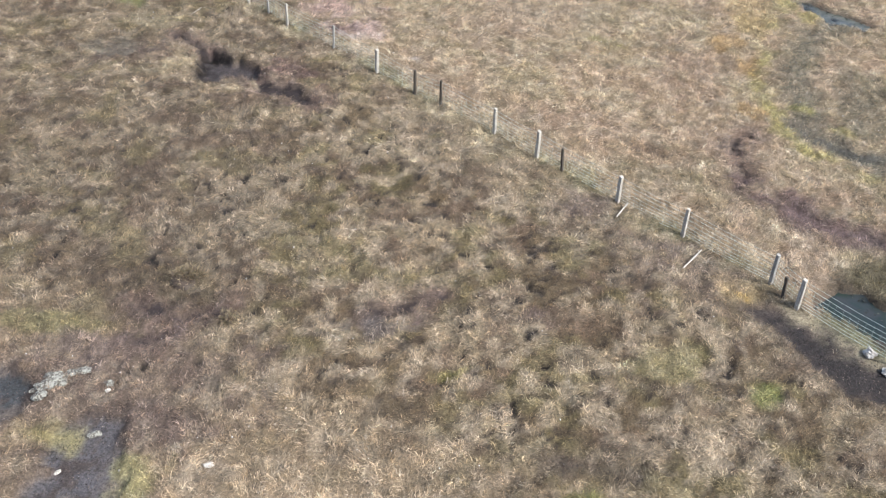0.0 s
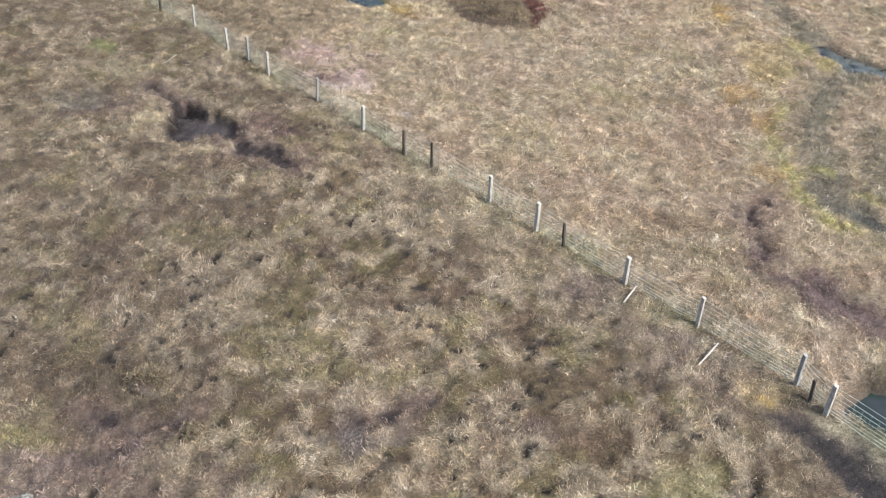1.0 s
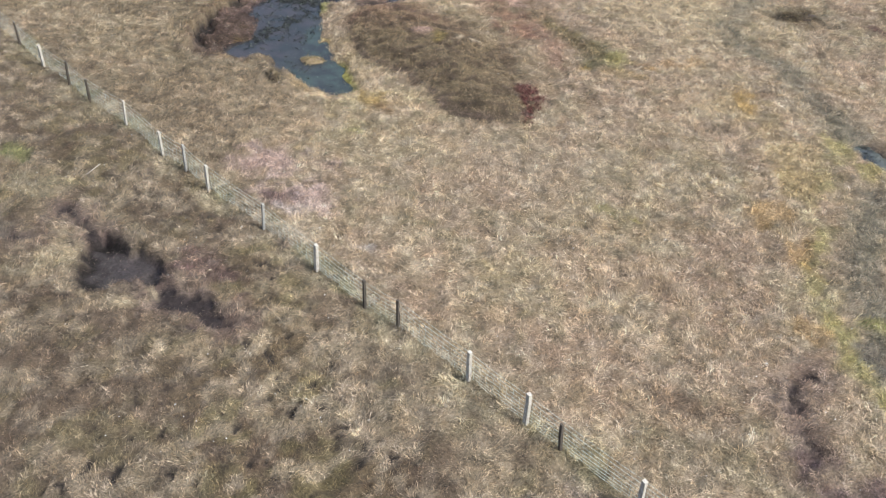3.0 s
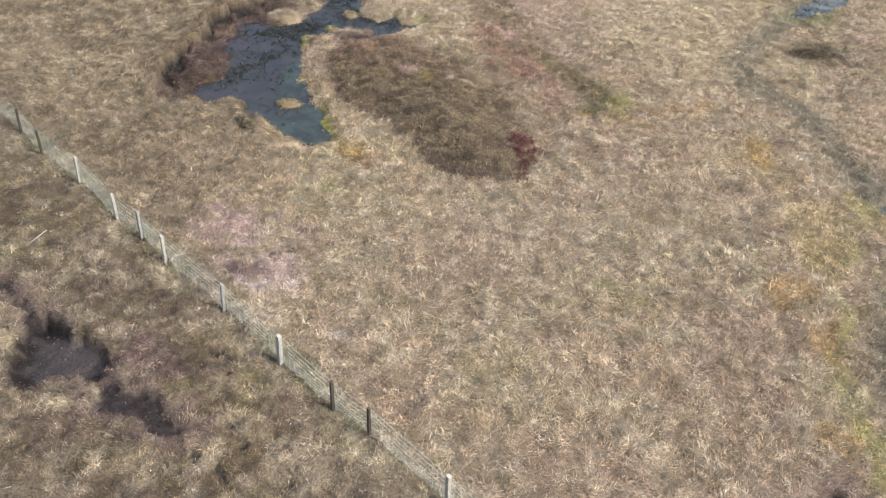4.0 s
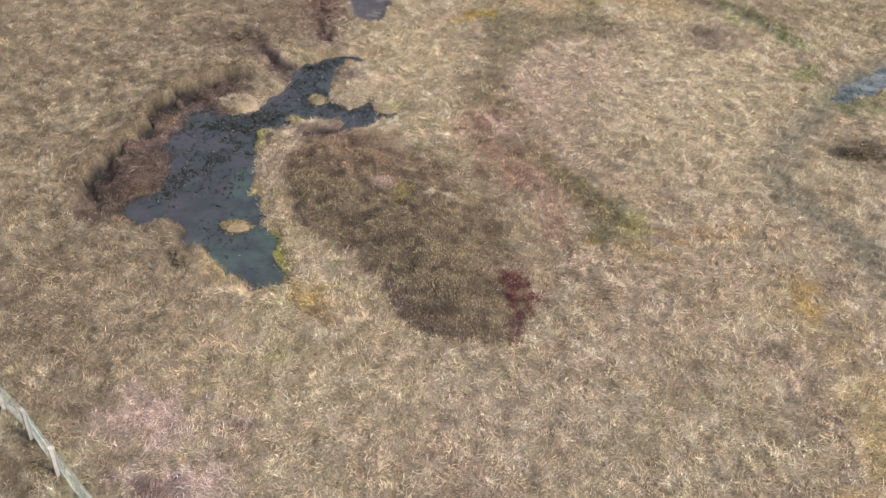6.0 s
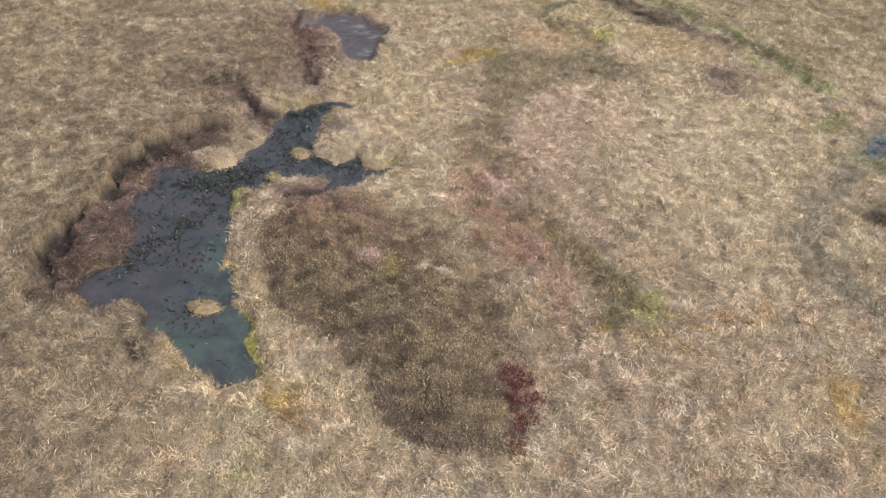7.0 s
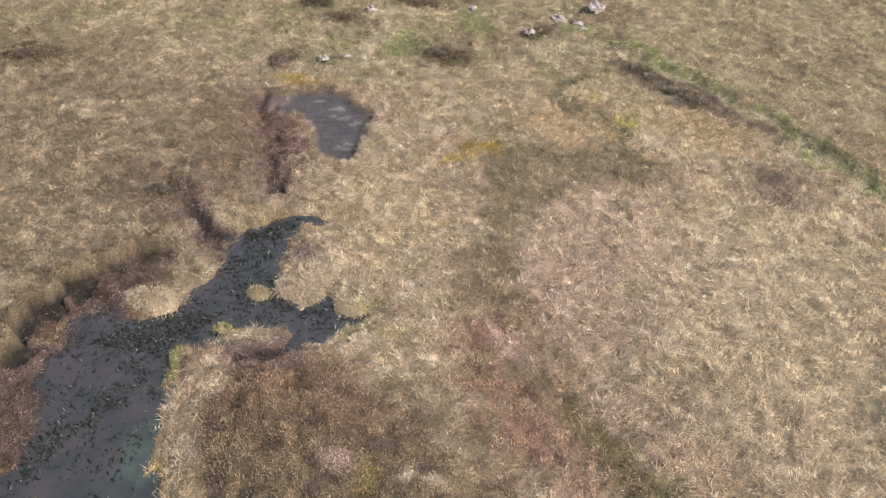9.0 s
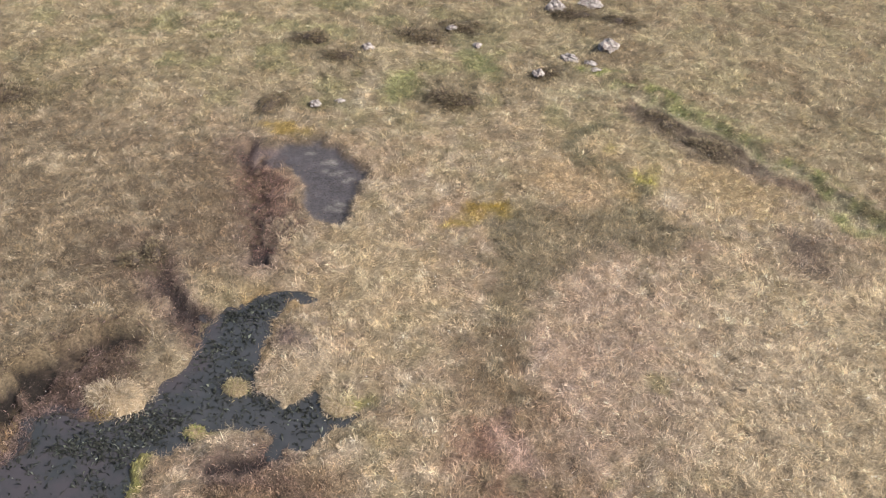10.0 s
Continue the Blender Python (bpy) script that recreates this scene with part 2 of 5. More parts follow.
right_slope = step(-0.5, 1.5, (GX - 6.0) * 0.62 + (GY - 86.5) * 0.78)
paint(right_slope * 0.6, (0.38, 0.31, 0.195))
paint(right_slope * step(0.0, 0.5, rough(GX, GY, 1.0, 3, 69)) * 0.55, (0.22, 0.158, 0.10))
left_bank = step(0.0, 3.0, -(GX + 11.5 + 0.25 * (GY - 66.0))) * step(58.0, 64.0, GY) * step(92.0, 82.0, GY)
paint(left_bank * 0.5, (0.29, 0.225, 0.14))
paint(left_bank * step(-0.2, 0.6, mottle) * 0.6, (0.19, 0.138, 0.09))
paint(left_bank * step(0.25, 0.6, rough(GX, GY, 0.5, 3, 75)) * 0.5, (0.46, 0.37, 0.25))

paint(blot(-14.2, 73.0, 3.6, 5.2, 15) * step(-0.7, 0.2, mottle) * 0.6, (0.165, 0.118, 0.077))
paint(blot(-15.0, 69.0, 4.0, 2.4, 0) * step(-0.3, 0.4, grainy) * 0.5, (0.20, 0.145, 0.09))
paint(blot(-17.0, 62.0, 4.6, 10.0, 10) * step(-0.6, 0.3, mottle + 0.4 * grainy) * 0.5, (0.20, 0.152, 0.09))

margin = (1 - near_side) * step(-7.5, -11.5, GX + 0.8 * lumps(GX, GY, 2.5, 77)) * step(86.0, 78.0, GY)
paint(margin * 0.6, (0.245, 0.19, 0.125))
paint(margin * step(0.0, 0.6, rough(GX, GY, 0.7, 3, 78)) * 0.6, (0.165, 0.125, 0.082))
paint(margin * step(0.2, 0.6, rough(GX, GY, 0.5, 3, 79)) * 0.5, (0.47, 0.385, 0.265))

# the heather mound and its red patch
MOUND = [(-8.0, 60.6), (-7.2, 58.3), (-6.1, 56.5), (-4.1, 55.2), (-2.9, 53.6), (-2.0, 52.0), (-0.8, 51.3), (1.5, 51.3), (2.3, 53.0), (1.3, 55.2), (0.9, 57.0), (0.3, 59.2), (-1.3, 61.3), (-3.6, 63.0), (-6.1, 63.7), (-7.4, 63.3)]
mound = within(MOUND)
fading = step(-1.5, 1.5, (GX + 2.6) * 0.7 + (GY - 59.5) * 0.7)
body = step(-0.12 - 1.3 * fading, 0.25 + 0.9 * fading, mound + 0.3 * fading * mottle)
paint(step(0.0, 2.2, mound), raise_by=0.42)
paint(body * 0.92, (0.195, 0.147, 0.092), length=0.09, upright=0.8)
paint(body * step(0.0, 0.6, rough(GX, GY, 1.1, 3, 83)) * 0.5, (0.25, 0.19, 0.115))
# left edge darkened: the mound's shaded side is put into its colour
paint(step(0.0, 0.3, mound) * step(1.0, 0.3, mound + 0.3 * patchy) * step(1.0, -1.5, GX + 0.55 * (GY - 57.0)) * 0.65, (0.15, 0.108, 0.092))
paint(body * step(58.5, 62.5, GY) * 0.45, (0.23, 0.135, 0.095))
paint(step(0.2, 0.6, rough(GX, GY, 0.7, 3, 88)) * body * 0.4, (0.32, 0.25, 0.15), length=0.15)
paint(step(0.15, 0.45, rough(GX, GY, 0.5, 3, 89)) * body * 0.65, (0.09, 0.066, 0.05))
paint(blot(-3.5, 59.6, 0.7, 0.5), PINK, raise_by=0.08)
paint(blot(-2.5, 59.2, 0.4, 0.8) * 0.65, (0.32, 0.25, 0.09))
paint(blot(-1.4, 59.6, 0.5, 0.35) * 0.8, PALE)
paint(blot(1.9, 54.2, 0.6, 0.8, -8) * 0.6, (0.15, 0.075, 0.062), length=0.12)
paint(blot(1.8, 52.5, 0.25, 1.0, 10) * 0.6, (0.15, 0.085, 0.075))
paint(blot(1.45, 53.4, 0.32, 0.3), (0.05, 0.012, 0.012), cover=0.4)
paint(blot(2.0, 57.8, 1.8, 3.0, 30) * 0.35, (0.24, 0.18, 0.11), length=0.16)

# the main pool: shore, bank and fringes
POOL = [(-7.3, 53.5), (-7.7, 53.6), (-8.7, 54.3), (-9.4, 54.9), (-10.1, 55.4), (-10.5, 55.5), (-11.0, 56.3), (-11.4, 56.7), (-12.0, 56.6), (-12.7, 56.4), (-13.3, 56.9), (-13.5, 57.5), (-13.1, 58.4), (-12.7, 58.9), (-12.8, 60.1), (-13.0, 61.2), (-13.2, 62.1), (-13.5, 63.1), (-13.0, 63.8), (-13.2, 65.1),
        (-12.3, 65.5), (-11.7, 65.1), (-11.0, 65.1), (-10.3, 65.9), (-10.0, 66.9), (-9.4, 67.8), (-9.0, 69.2), (-8.9, 70.3), (-8.2, 71.0), (-7.3, 71.4), (-6.1, 71.6)] + [(-7.2, 71.0), (-7.6, 70.1), (-7.7, 69.0), (-7.6, 68.1), (-7.2, 67.1), (-6.6, 66.6), (-5.8, 66.5), (-5.4, 67.0), (-5.0, 66.9), (-4.9, 66.4), (-3.9, 66.4),
        (-4.5, 65.9), (-5.2, 65.2), (-5.8, 64.9), (-6.0, 65.4), (-6.8, 65.5), (-7.9, 65.5), (-8.5, 65.2), (-8.7, 64.6), (-9.5, 64.2), (-9.7, 63.5), (-9.4, 62.3), (-9.1, 60.8), (-8.9, 59.3), (-8.6, 58.2), (-7.9, 56.9), (-7.5, 55.8), (-7.1, 55.0), (-6.8, 54.5), (-6.9, 53.9)]
pool = within(POOL)
POOL_LEVEL = -0.34
SCARP = [(-14.9, 55.4), (-15.0, 57.2), (-15.3, 58.8), (-15.2, 60.3), (-15.0, 61.2), (-14.6, 62.6), (-14.4, 63.6), (-14.5, 65.3), (-14.2, 66.2), (-13.6, 66.9), (-12.9, 67.6), (-12.2, 68.2), (-11.4, 68.5), (-10.5, 68.9)]
gap, side = line_distance(SCARP, False, 1.3)
bank_end = step(55.4, 57.2, GY) * step(-10.6, -11.8, GX)
above, below = np.where(side > 0, 1.0, 0.0), np.where(side < 0, 1.0, 0.0)
rugged = rough(GX, GY, 0.6, 3, 97)
HEIGHT += above * step(0.0, 0.25, gap) * np.exp(-gap / 4.0) * 0.5 * bank_end
SLOPE = step(3.4, 2.4, gap) * below * bank_end * step(0.1, -0.1, pool)
shelf = POOL_LEVEL + 0.02 + 0.26 * step(0.0, 1.7, -pool) + 0.07 * rugged
HEIGHT += SLOPE * (shelf - HEIGHT)
paint(SLOPE * 0.9, (0.12, 0.082, 0.066), length=0.2)
paint(SLOPE * step(-0.9, -0.1, pool) * step(60.0, 63.0, GY) * 0.75, (0.165, 0.122, 0.118), cover=0.75, length=0.14)
paint(SLOPE * step(0.1, 0.6, rugged), (0.06, 0.042, 0.034))
paint(SLOPE * step(0.0, 0.5, rough(GX, GY, 0.7, 3, 95)) * 0.7, (0.235, 0.165, 0.135), length=0.16)
paint(step(1.0, 0.2, gap) * above * bank_end * 0.45, (0.22, 0.16, 0.095), length=0.24)
shaded_crevice = step(0.62, 0.38, gap + 0.34 * mottle + 0.34 * grainy + 0.12 * step(65.8, 67.5, GY)) * np.maximum(below, step(0.15, 0.05, gap)) * bank_end
# near-black colour holds the shade under the overhang; the ground also sinks
paint(shaded_crevice, (0.016, 0.012, 0.010), cover=0.06, length=0.12, wet=0.05, raise_by=-0.3)
paint(blot(-14.3, 57.3, 1.3, 2.0, 0) * step(-0.5, 0.3, rugged) * 0.75, (0.115, 0.082, 0.062), length=0.2)
paint(along([(-10.2, 55.2), (-10.7, 55.8), (-11.1, 56.4)], 0.25, 0.2) * 0.9, (0.03, 0.022, 0.018), cover=0.4)
flat_side = np.maximum(step(-10.2, -9.2, GX), step(63.6, 64.6, GY)) * step(-11.6, -11.0, GX)
beach = POOL_LEVEL + 0.01 + 0.32 * step(0.0, 1.3, -pool) + 0.02 * rough(GX, GY, 0.5, 2, 99)
HEIGHT += flat_side * step(-1.4, -0.5, pool) * (beach - HEIGHT)
paint(step(-1.0, -0.1, pool) * step(0.2, 0.6, rough(GX, GY, 1.2, 3, 93)) * 0.7, (0.34, 0.24, 0.11))
paint(step(-1.6, -0.2, pool) * step(-9.5, -7.5, GX) * step(64.5, 62.0, GY) * 0.6, (0.46, 0.35, 0.22), length=0.28)
for x, y, rx, ry, turn, colour in ((-7.15, 55.5, 0.35, 1.3, 22, (0.33, 0.31, 0.07)), (-8.6, 59.2, 0.2, 0.6, 15, (0.34, 0.25, 0.11)), (-9.5, 63.3, 0.4, 0.9, 5, (0.27, 0.26, 0.08)), (-7.6, 56.5, 0.25, 0.9, 20, (0.26, 0.25, 0.08)), (-6.7, 54.0, 0.5, 0.5, 0, (0.19, 0.18, 0.08)), (-8.3, 65.2, 0.4, 0.25, 10, (0.30, 0.28, 0.09)),
                                   (-5.3, 53.0, 1.1, 0.7, -30, (0.40, 0.28, 0.11)), (-4.6, 51.9, 0.5, 0.8, 25, (0.26, 0.17, 0.09)), (-4.0, 66.9, 0.7, 0.5, 0, (0.30, 0.28, 0.11)), (-9.1, 69.6, 0.25, 0.4, 0, (0.33, 0.30, 0.12))):
    paint(blot(x, y, rx, ry, turn) * 0.85, colour, length=0.12)
HEIGHT[:] = HEIGHT + step(-0.25, 0.4, pool) * (POOL_LEVEL - 0.32 - HEIGHT)
paint(step(-0.12, 0.05, pool), PEAT, cover=0.0, wet=0.6)

# peat cuttings: outline, depth and how wet their floor is
PEAT_POOL = [(-11.0, 80.4), (-10.6, 80.5), (-9.9, 80.4), (-9.5, 80.9), (-8.1, 81.2), (-7.3, 80.9), (-6.5, 80.0), (-5.7, 78.9), (-5.9, 77.8), (-6.0, 77.2), (-5.9, 75.9), (-6.4, 75.6), (-7.2, 75.6), (-7.5, 76.6), (-7.8, 78.1), (-8.6, 79.2), (-9.5, 79.1), (-10.1, 78.9), (-10.6, 79.5)]
LEFT_HOLE = [(-13.9, 39.8), (-14.1, 40.8), (-13.8, 41.4), (-13.2, 41.1), (-12.6, 40.5), (-12.0, 40.7), (-11.1, 39.9), (-10.6, 39.4), (-11.0, 38.8), (-11.7, 39.0), (-12.5, 38.7), (-13.0, 38.2), (-13.5, 38.6)]
NEAR_POOL = [(11.3, 25.5), (11.8, 26.2), (12.3, 26.7), (13.0, 26.5), (13.8, 25.8), (15.2, 24.6), (16.8, 23.0), (16.0, 21.6), (14.6, 23.0), (13.3, 23.9), (12.3, 24.6)]
BLACK_PEAT = [(8.5, 24.9), (9.8, 24.9), (10.9, 25.0), (12.0, 24.4), (13.4, 24.0), (15.0, 22.4), (13.0, 21.0), (11.3, 21.4), (10.7, 22.4), (10.1, 23.6), (9.3, 24.2)]
CORNER_POOL = [(-15.2, 20.0), (-14.2, 19.5), (-13.4, 19.2), (-12.9, 18.5), (-12.9, 17.9), (-13.5, 17.5), (-15.2, 17.3)]
CORNER_MUD = [(-11.8, 17.0), (-11.5, 17.5), (-10.9, 17.9), (-10.1, 17.8), (-9.7, 16.8), (-9.2, 16.0), (-9.4, 14.8), (-10.4, 13.6), (-12.2, 13.8), (-11.6, 15.0), (-11.3, 16.0), (-11.9, 16.4)]


def cutting(outline, depth, colour=PEAT, wet=0.85, lip=0.18, cover=0.03):
    inside = within(outline)
    HEIGHT[:] = HEIGHT + step(-lip, lip * 0.6, inside) * (-depth - HEIGHT)
    paint(step(-0.55, 0.0, inside) * 0.6, (0.10, 0.07, 0.055))
    paint(step(-0.15, 0.12, inside), colour, cover=cover, wet=wet)
    return inside


paint(blot(-14.2, 40.3, 2.6, 2.4) * 0.5, (0.40, 0.33, 0.22), length=0.3)
cutting(LEFT_HOLE, 0.45, (0.075, 0.06, 0.056), wet=0.6)
cutting(PEAT_POOL, 0.26, (0.066, 0.059, 0.063), wet=0.5, lip=0.3)
# crisp black shadow at the cutting's corner, put into the ground colour
paint(along([(-11.0, 80.3), (-10.6, 79.7), (-10.4, 79.2)], 0.28, 0.12), (0.014, 0.010, 0.010), cover=0.03, raise_by=-0.15)
cutting(BLACK_PEAT, 0.12, (0.028, 0.023, 0.022), wet=0.15, cover=0.1)
paint(step(-0.2, 0.1, within(BLACK_PEAT)) * step(0.2, 0.6, rough(GX, GY, 0.5, 3, 111)) * 0.6, (0.09, 0.068, 0.058), cover=0.35)
paint(step(-0.5, 0.4, within([(11.8, 26.4), (12.6, 27.6), (13.6, 28.3), (15.0, 28.4), (17.5, 26.0), (17.5, 23.0), (13.8, 25.6), (12.6, 26.6)])) * 0.85, (0.115, 0.10, 0.058), upright=0.6)
cutting(NEAR_POOL, 0.5)
for outline, tone in ((CORNER_POOL, (0.05, 0.052, 0.055)), (CORNER_MUD, (0.085, 0.078, 0.082))):
    inside = cutting(outline, 0.16, tone, wet=0.5, cover=0.1)
    paint(step(-0.3, 0.2, inside) * step(0.1, 0.5, rough(GX, GY, 0.7, 3, 113)) * 0.8, (0.20, 0.16, 0.135), cover=0.75, length=0.12)
    paint(step(-0.9, 0.0, inside) * step(0.3, 0.6, rough(GX, GY, 0.35, 2, 117)) * 0.8, (0.07, 0.052, 0.045), cover=0.4)
for points, width, depth in (([(-11.9, 39.4), (-11.0, 38.6), (-10.1, 37.9), (-8.9, 37.4), (-7.9, 36.9)], 0.38, 0.24), ([(-15.8, 42.6), (-14.4, 41.4), (-13.6, 40.9)], 0.3, 0.2), ([(-18.2, 40.4), (-17.4, 40.6), (-16.5, 40.7)], 0.34, 0.22),
                             ([(-10.9, 79.9), (-10.4, 78.4), (-9.8, 76.9), (-9.2, 75.5), (-8.9, 74.1), (-8.5, 73.0)], 0.5, 0.34), ([(-12.2, 72.2), (-11.1, 70.9), (-10.4, 70.0), (-9.6, 69.5)], 0.5, 0.26),
                             ([(10.9, 36.8), (10.2, 35.7), (9.8, 35.1)], 0.25, 0.25), ([(10.2, 34.1), (10.4, 33.6), (10.2, 32.9)], 0.22, 0.25), ([(9.5, 32.4), (10.4, 31.9), (11.0, 31.8)], 0.22, 0.22),
                             ([(11.6, 31.2), (12.6, 30.3), (13.5, 29.7), (15.5, 29.2)], 0.5, 0.15), ([(-7.5, 63.8), (-6.6, 64.0), (-5.9, 64.8)], 0.42, 0.25), ([(6.0, 86.2), (7.8, 84.2), (9.8, 82.8), (10.6, 82.2)], 0.55, 0.15),
                             ([(-3.6, 23.0), (-2.4, 23.6), (-1.4, 24.3)], 0.14, 0.12), ([(-11.0, 22.6), (-9.6, 22.4), (-8.4, 22.9)], 0.16, 0.12), ([(-10.9, 20.9), (-9.6, 21.4)], 0.2, 0.1)):
    channel = along(points, width)
    paint(along(points, width + 0.55, 0.5) * 0.45, (0.20, 0.135, 0.12), length=0.15)
    paint(channel * 0.7, (0.10, 0.07, 0.065), cover=0.7, raise_by=-depth * 0.5)
    paint(along(points, width * 0.55, 0.12) * 0.95, (0.028, 0.021, 0.021), cover=0.25, wet=0.25, raise_by=-depth * 0.6)
hole = within(LEFT_HOLE)
paint(step(0.05, 0.2, hole), (0.046, 0.038, 0.038), cover=0.02, wet=0.55)
# near-black band along the rim: the overhang's shade painted on the ground
paint(along([(-13.0, 38.3), (-13.6, 39.0), (-13.8, 39.9), (-13.9, 40.7), (-13.4, 41.0), (-12.9, 40.7)], 0.3, 0.28), (0.012, 0.009, 0.008), cover=0.05, wet=0.0)
paint(blot(-15.0, 39.9, 0.8, 1.4, 0) * 0.6, (0.42, 0.34, 0.23), length=0.26)
paint(blot(-11.8, 37.7, 1.3, 0.45, 0) * 0.7, (0.44, 0.36, 0.24), length=0.26, raise_by=0.08)
paint(blot(-9.0, 77.3, 1.1, 2.2, 20) * 0.85, (0.205, 0.128, 0.10), cover=0.9, raise_by=-0.16)
paint(blot(-11.2, 76.6, 2.2, 4.6, 20) * 0.7, (0.18, 0.13, 0.083))
paint(blot(-12.6, 72.4, 2.2, 2.0, 0) * 0.6, (0.15, 0.105, 0.075))
paint(blot(-9.6, 81.8, 1.2, 0.5, 0) * 0.8, (0.40, 0.28, 0.08))
paint(blot(12.6, 30.4, 2.2, 0.9, -35) * 0.5, (0.21, 0.15, 0.135), length=0.12)

paint(blot(-6.1, 67.5, 1.2, 1.0, 0) * 0.8, (0.50, 0.40, 0.28), length=0.26, raise_by=0.22)
paint(blot(-4.6, 67.0, 0.6, 0.5, 0) * 0.8, (0.48, 0.39, 0.26), length=0.24, raise_by=0.15)
paint(blot(-6.8, 69.4, 0.7, 0.6, 0) * 0.7, (0.17, 0.12, 0.11))
for x, y in ((-7.3, 79.7), (-7.0, 78.9), (-6.4, 78.6), (-6.3, 77.2), (-6.6, 76.7), (-8.3, 80.5)):
    paint(blot(x, y, 0.3, 0.18), (0.22, 0.20, 0.185), cover=0.5, length=0.1)
# the sedge flush, the wet hollow and its mosses on the far right
FLUSH = within([(-0.8, 76.7), (0.3, 77.7), (2.3, 78.0), (3.9, 77.9), (5.2, 79.3), (6.0, 78.2), (7.5, 77.2), (6.4, 75.5), (4.3, 75.9), (2.5, 74.5), (1.7, 73.3), (1.1, 71.6), (0.9, 69.4), (0.6, 67.4), (-0.1, 67.9), (-0.5, 70.7), (-0.2, 73.4)])
paint(step(-0.5, 0.45, FLUSH + 0.3 * grainy) * 0.75, (0.215, 0.178, 0.108), length=0.2, upright=0.7)
for points, width, colour, strength in (([(4.8, 79.0), (5.4, 77.8)], 0.45, SEDGE, 0.7), ([(3.0, 82.0), (3.4, 80.8), (4.6, 79.6)], 0.35, SEDGE, 0.6), ([(0.3, 67.6), (1.2, 65.2), (2.6, 62.8), (4.0, 60.6)], 0.45, BROWN, 0.75), ([(-0.6, 69.0), (-0.2, 65.6), (0.6, 63.6), (1.6, 61.0)], 0.35, BROWN, 0.6), ([(1.6, 67.4), (2.6, 65.0), (3.8, 63.4)], 0.3, BROWN, 0.5),
                                        ([(5.3, 59.4), (4.7, 58.0)], 0.6, (0.15, 0.14, 0.085), 0.8), ([(20.0, 74.4), (17.5, 71.4), (14.4, 67.2), (12.4, 63.6), (13.0, 61.4), (14.6, 58.6), (15.4, 55.0), (16.4, 51.5)], 0.75, GREY, 0.75),
                                        ([(18.0, 49.0), (15.8, 47.0), (14.4, 43.5), (14.0, 40.0), (14.2, 36.8), (16.0, 34.4)], 0.75, GREY, 0.8), ([(13.0, 37.6), (13.4, 36.6), (14.6, 35.8), (15.6, 35.0)], 0.4, (0.11, 0.112, 0.105), 0.9), ([(17.2, 42.0), (16.4, 38.0)], 1.2, (0.17, 0.16, 0.11), 0.6)):
    paint(along(points, width, 0.6) * strength * 0.85, colour, length=0.2, upright=0.7, raise_by=-0.08)
paint(along([(15.2, 51.6), (14.2, 48.2), (13.0, 44.2), (12.2, 41.7), (12.1, 39.3), (12.5, 37.0), (13.4, 35.2), (15.2, 33.8)], 0.42, 0.5) * step(-0.6, 0.4, rough(GX, GY, 0.9, 3, 135)) * 0.6, (0.36, 0.325, 0.14))
for x, y, rx, ry, turn, colour in ((15.4, 51.2, 0.5, 1.2, 20, YELLOW), (16.3, 49.4, 0.6, 0.6, 0, (0.33, 0.30, 0.07)), (13.0, 43.9, 0.4, 0.9, -20, YELLOW), (12.2, 41.8, 0.5, 1.0, 0, YELLOW), (12.2, 39.6, 0.35, 0.8, -20, YELLOW), (12.5, 37.7, 0.5, 1.3, -5, YELLOW), (13.5, 35.2, 0.9, 0.4, -25, YELLOW),
                                   (14.0, 39.3, 0.6, 0.5, 0, (0.30, 0.29, 0.06)), (15.1, 37.4, 0.6, 0.5, 0, YELLOW), (11.4, 45.6, 1.1, 0.8, 0, ORANGE), (12.0, 43.2, 0.7, 1.3, 10, ORANGE), (11.6, 38.7, 0.5, 0.8, 0, ORANGE), (13.0, 50.0, 1.6, 2.6, 0, (0.45, 0.34, 0.17)), (11.4, 54.6, 1.8, 2.2, 0, (0.45, 0.35, 0.20)), (12.9, 48.0, 1.3, 1.6, 0, (0.44, 0.33, 0.16)),
                                   (-0.3, 77.4, 0.7, 0.6, 20, (0.34, 0.25, 0.06)), (-1.4, 76.4, 0.7, 0.5, 0, (0.40, 0.31, 0.10)), (5.6, 80.6, 0.55, 1.3, -30, YELLOW), (6.6, 79.2, 0.8, 0.9, 0, PALE), (6.4, 58.6, 0.4, 0.7, 0, (0.34, 0.31, 0.08)), (7.6, 57.6, 0.6, 0.5, 0, ORANGE), (6.2, 56.9, 1.2, 0.5, -20, (0.30, 0.21, 0.09)), (3.0, 80.2, 2.4, 2.2, 0, (0.42, 0.30, 0.17)), (9.2, 80.6, 2.4, 1.6, -20, (0.44, 0.32, 0.17)),
                                   (4.8, 45.1, 0.5, 0.4, 0, (0.20, 0.19, 0.06)), (5.8, 44.8, 0.35, 0.25, 0, (0.33, 0.29, 0.06)), (-5.8, 49.8, 0.3, 0.25, 0, (0.28, 0.31, 0.06)), (10.4, 51.9, 0.45, 0.5, 0, (0.12, 0.09, 0.065)), (12.3, 49.5, 0.6, 0.4, 0, (0.15, 0.115, 0.09)), (5.0, 68.8, 0.5, 0.5, 0, (0.20, 0.20, 0.07)), (8.1, 67.0, 0.35, 0.25, 0, (0.13, 0.10, 0.07))):
    paint(blot(x, y, rx, ry, turn) * (0.55 if colour == YELLOW else 0.5), colour, length=0.16)

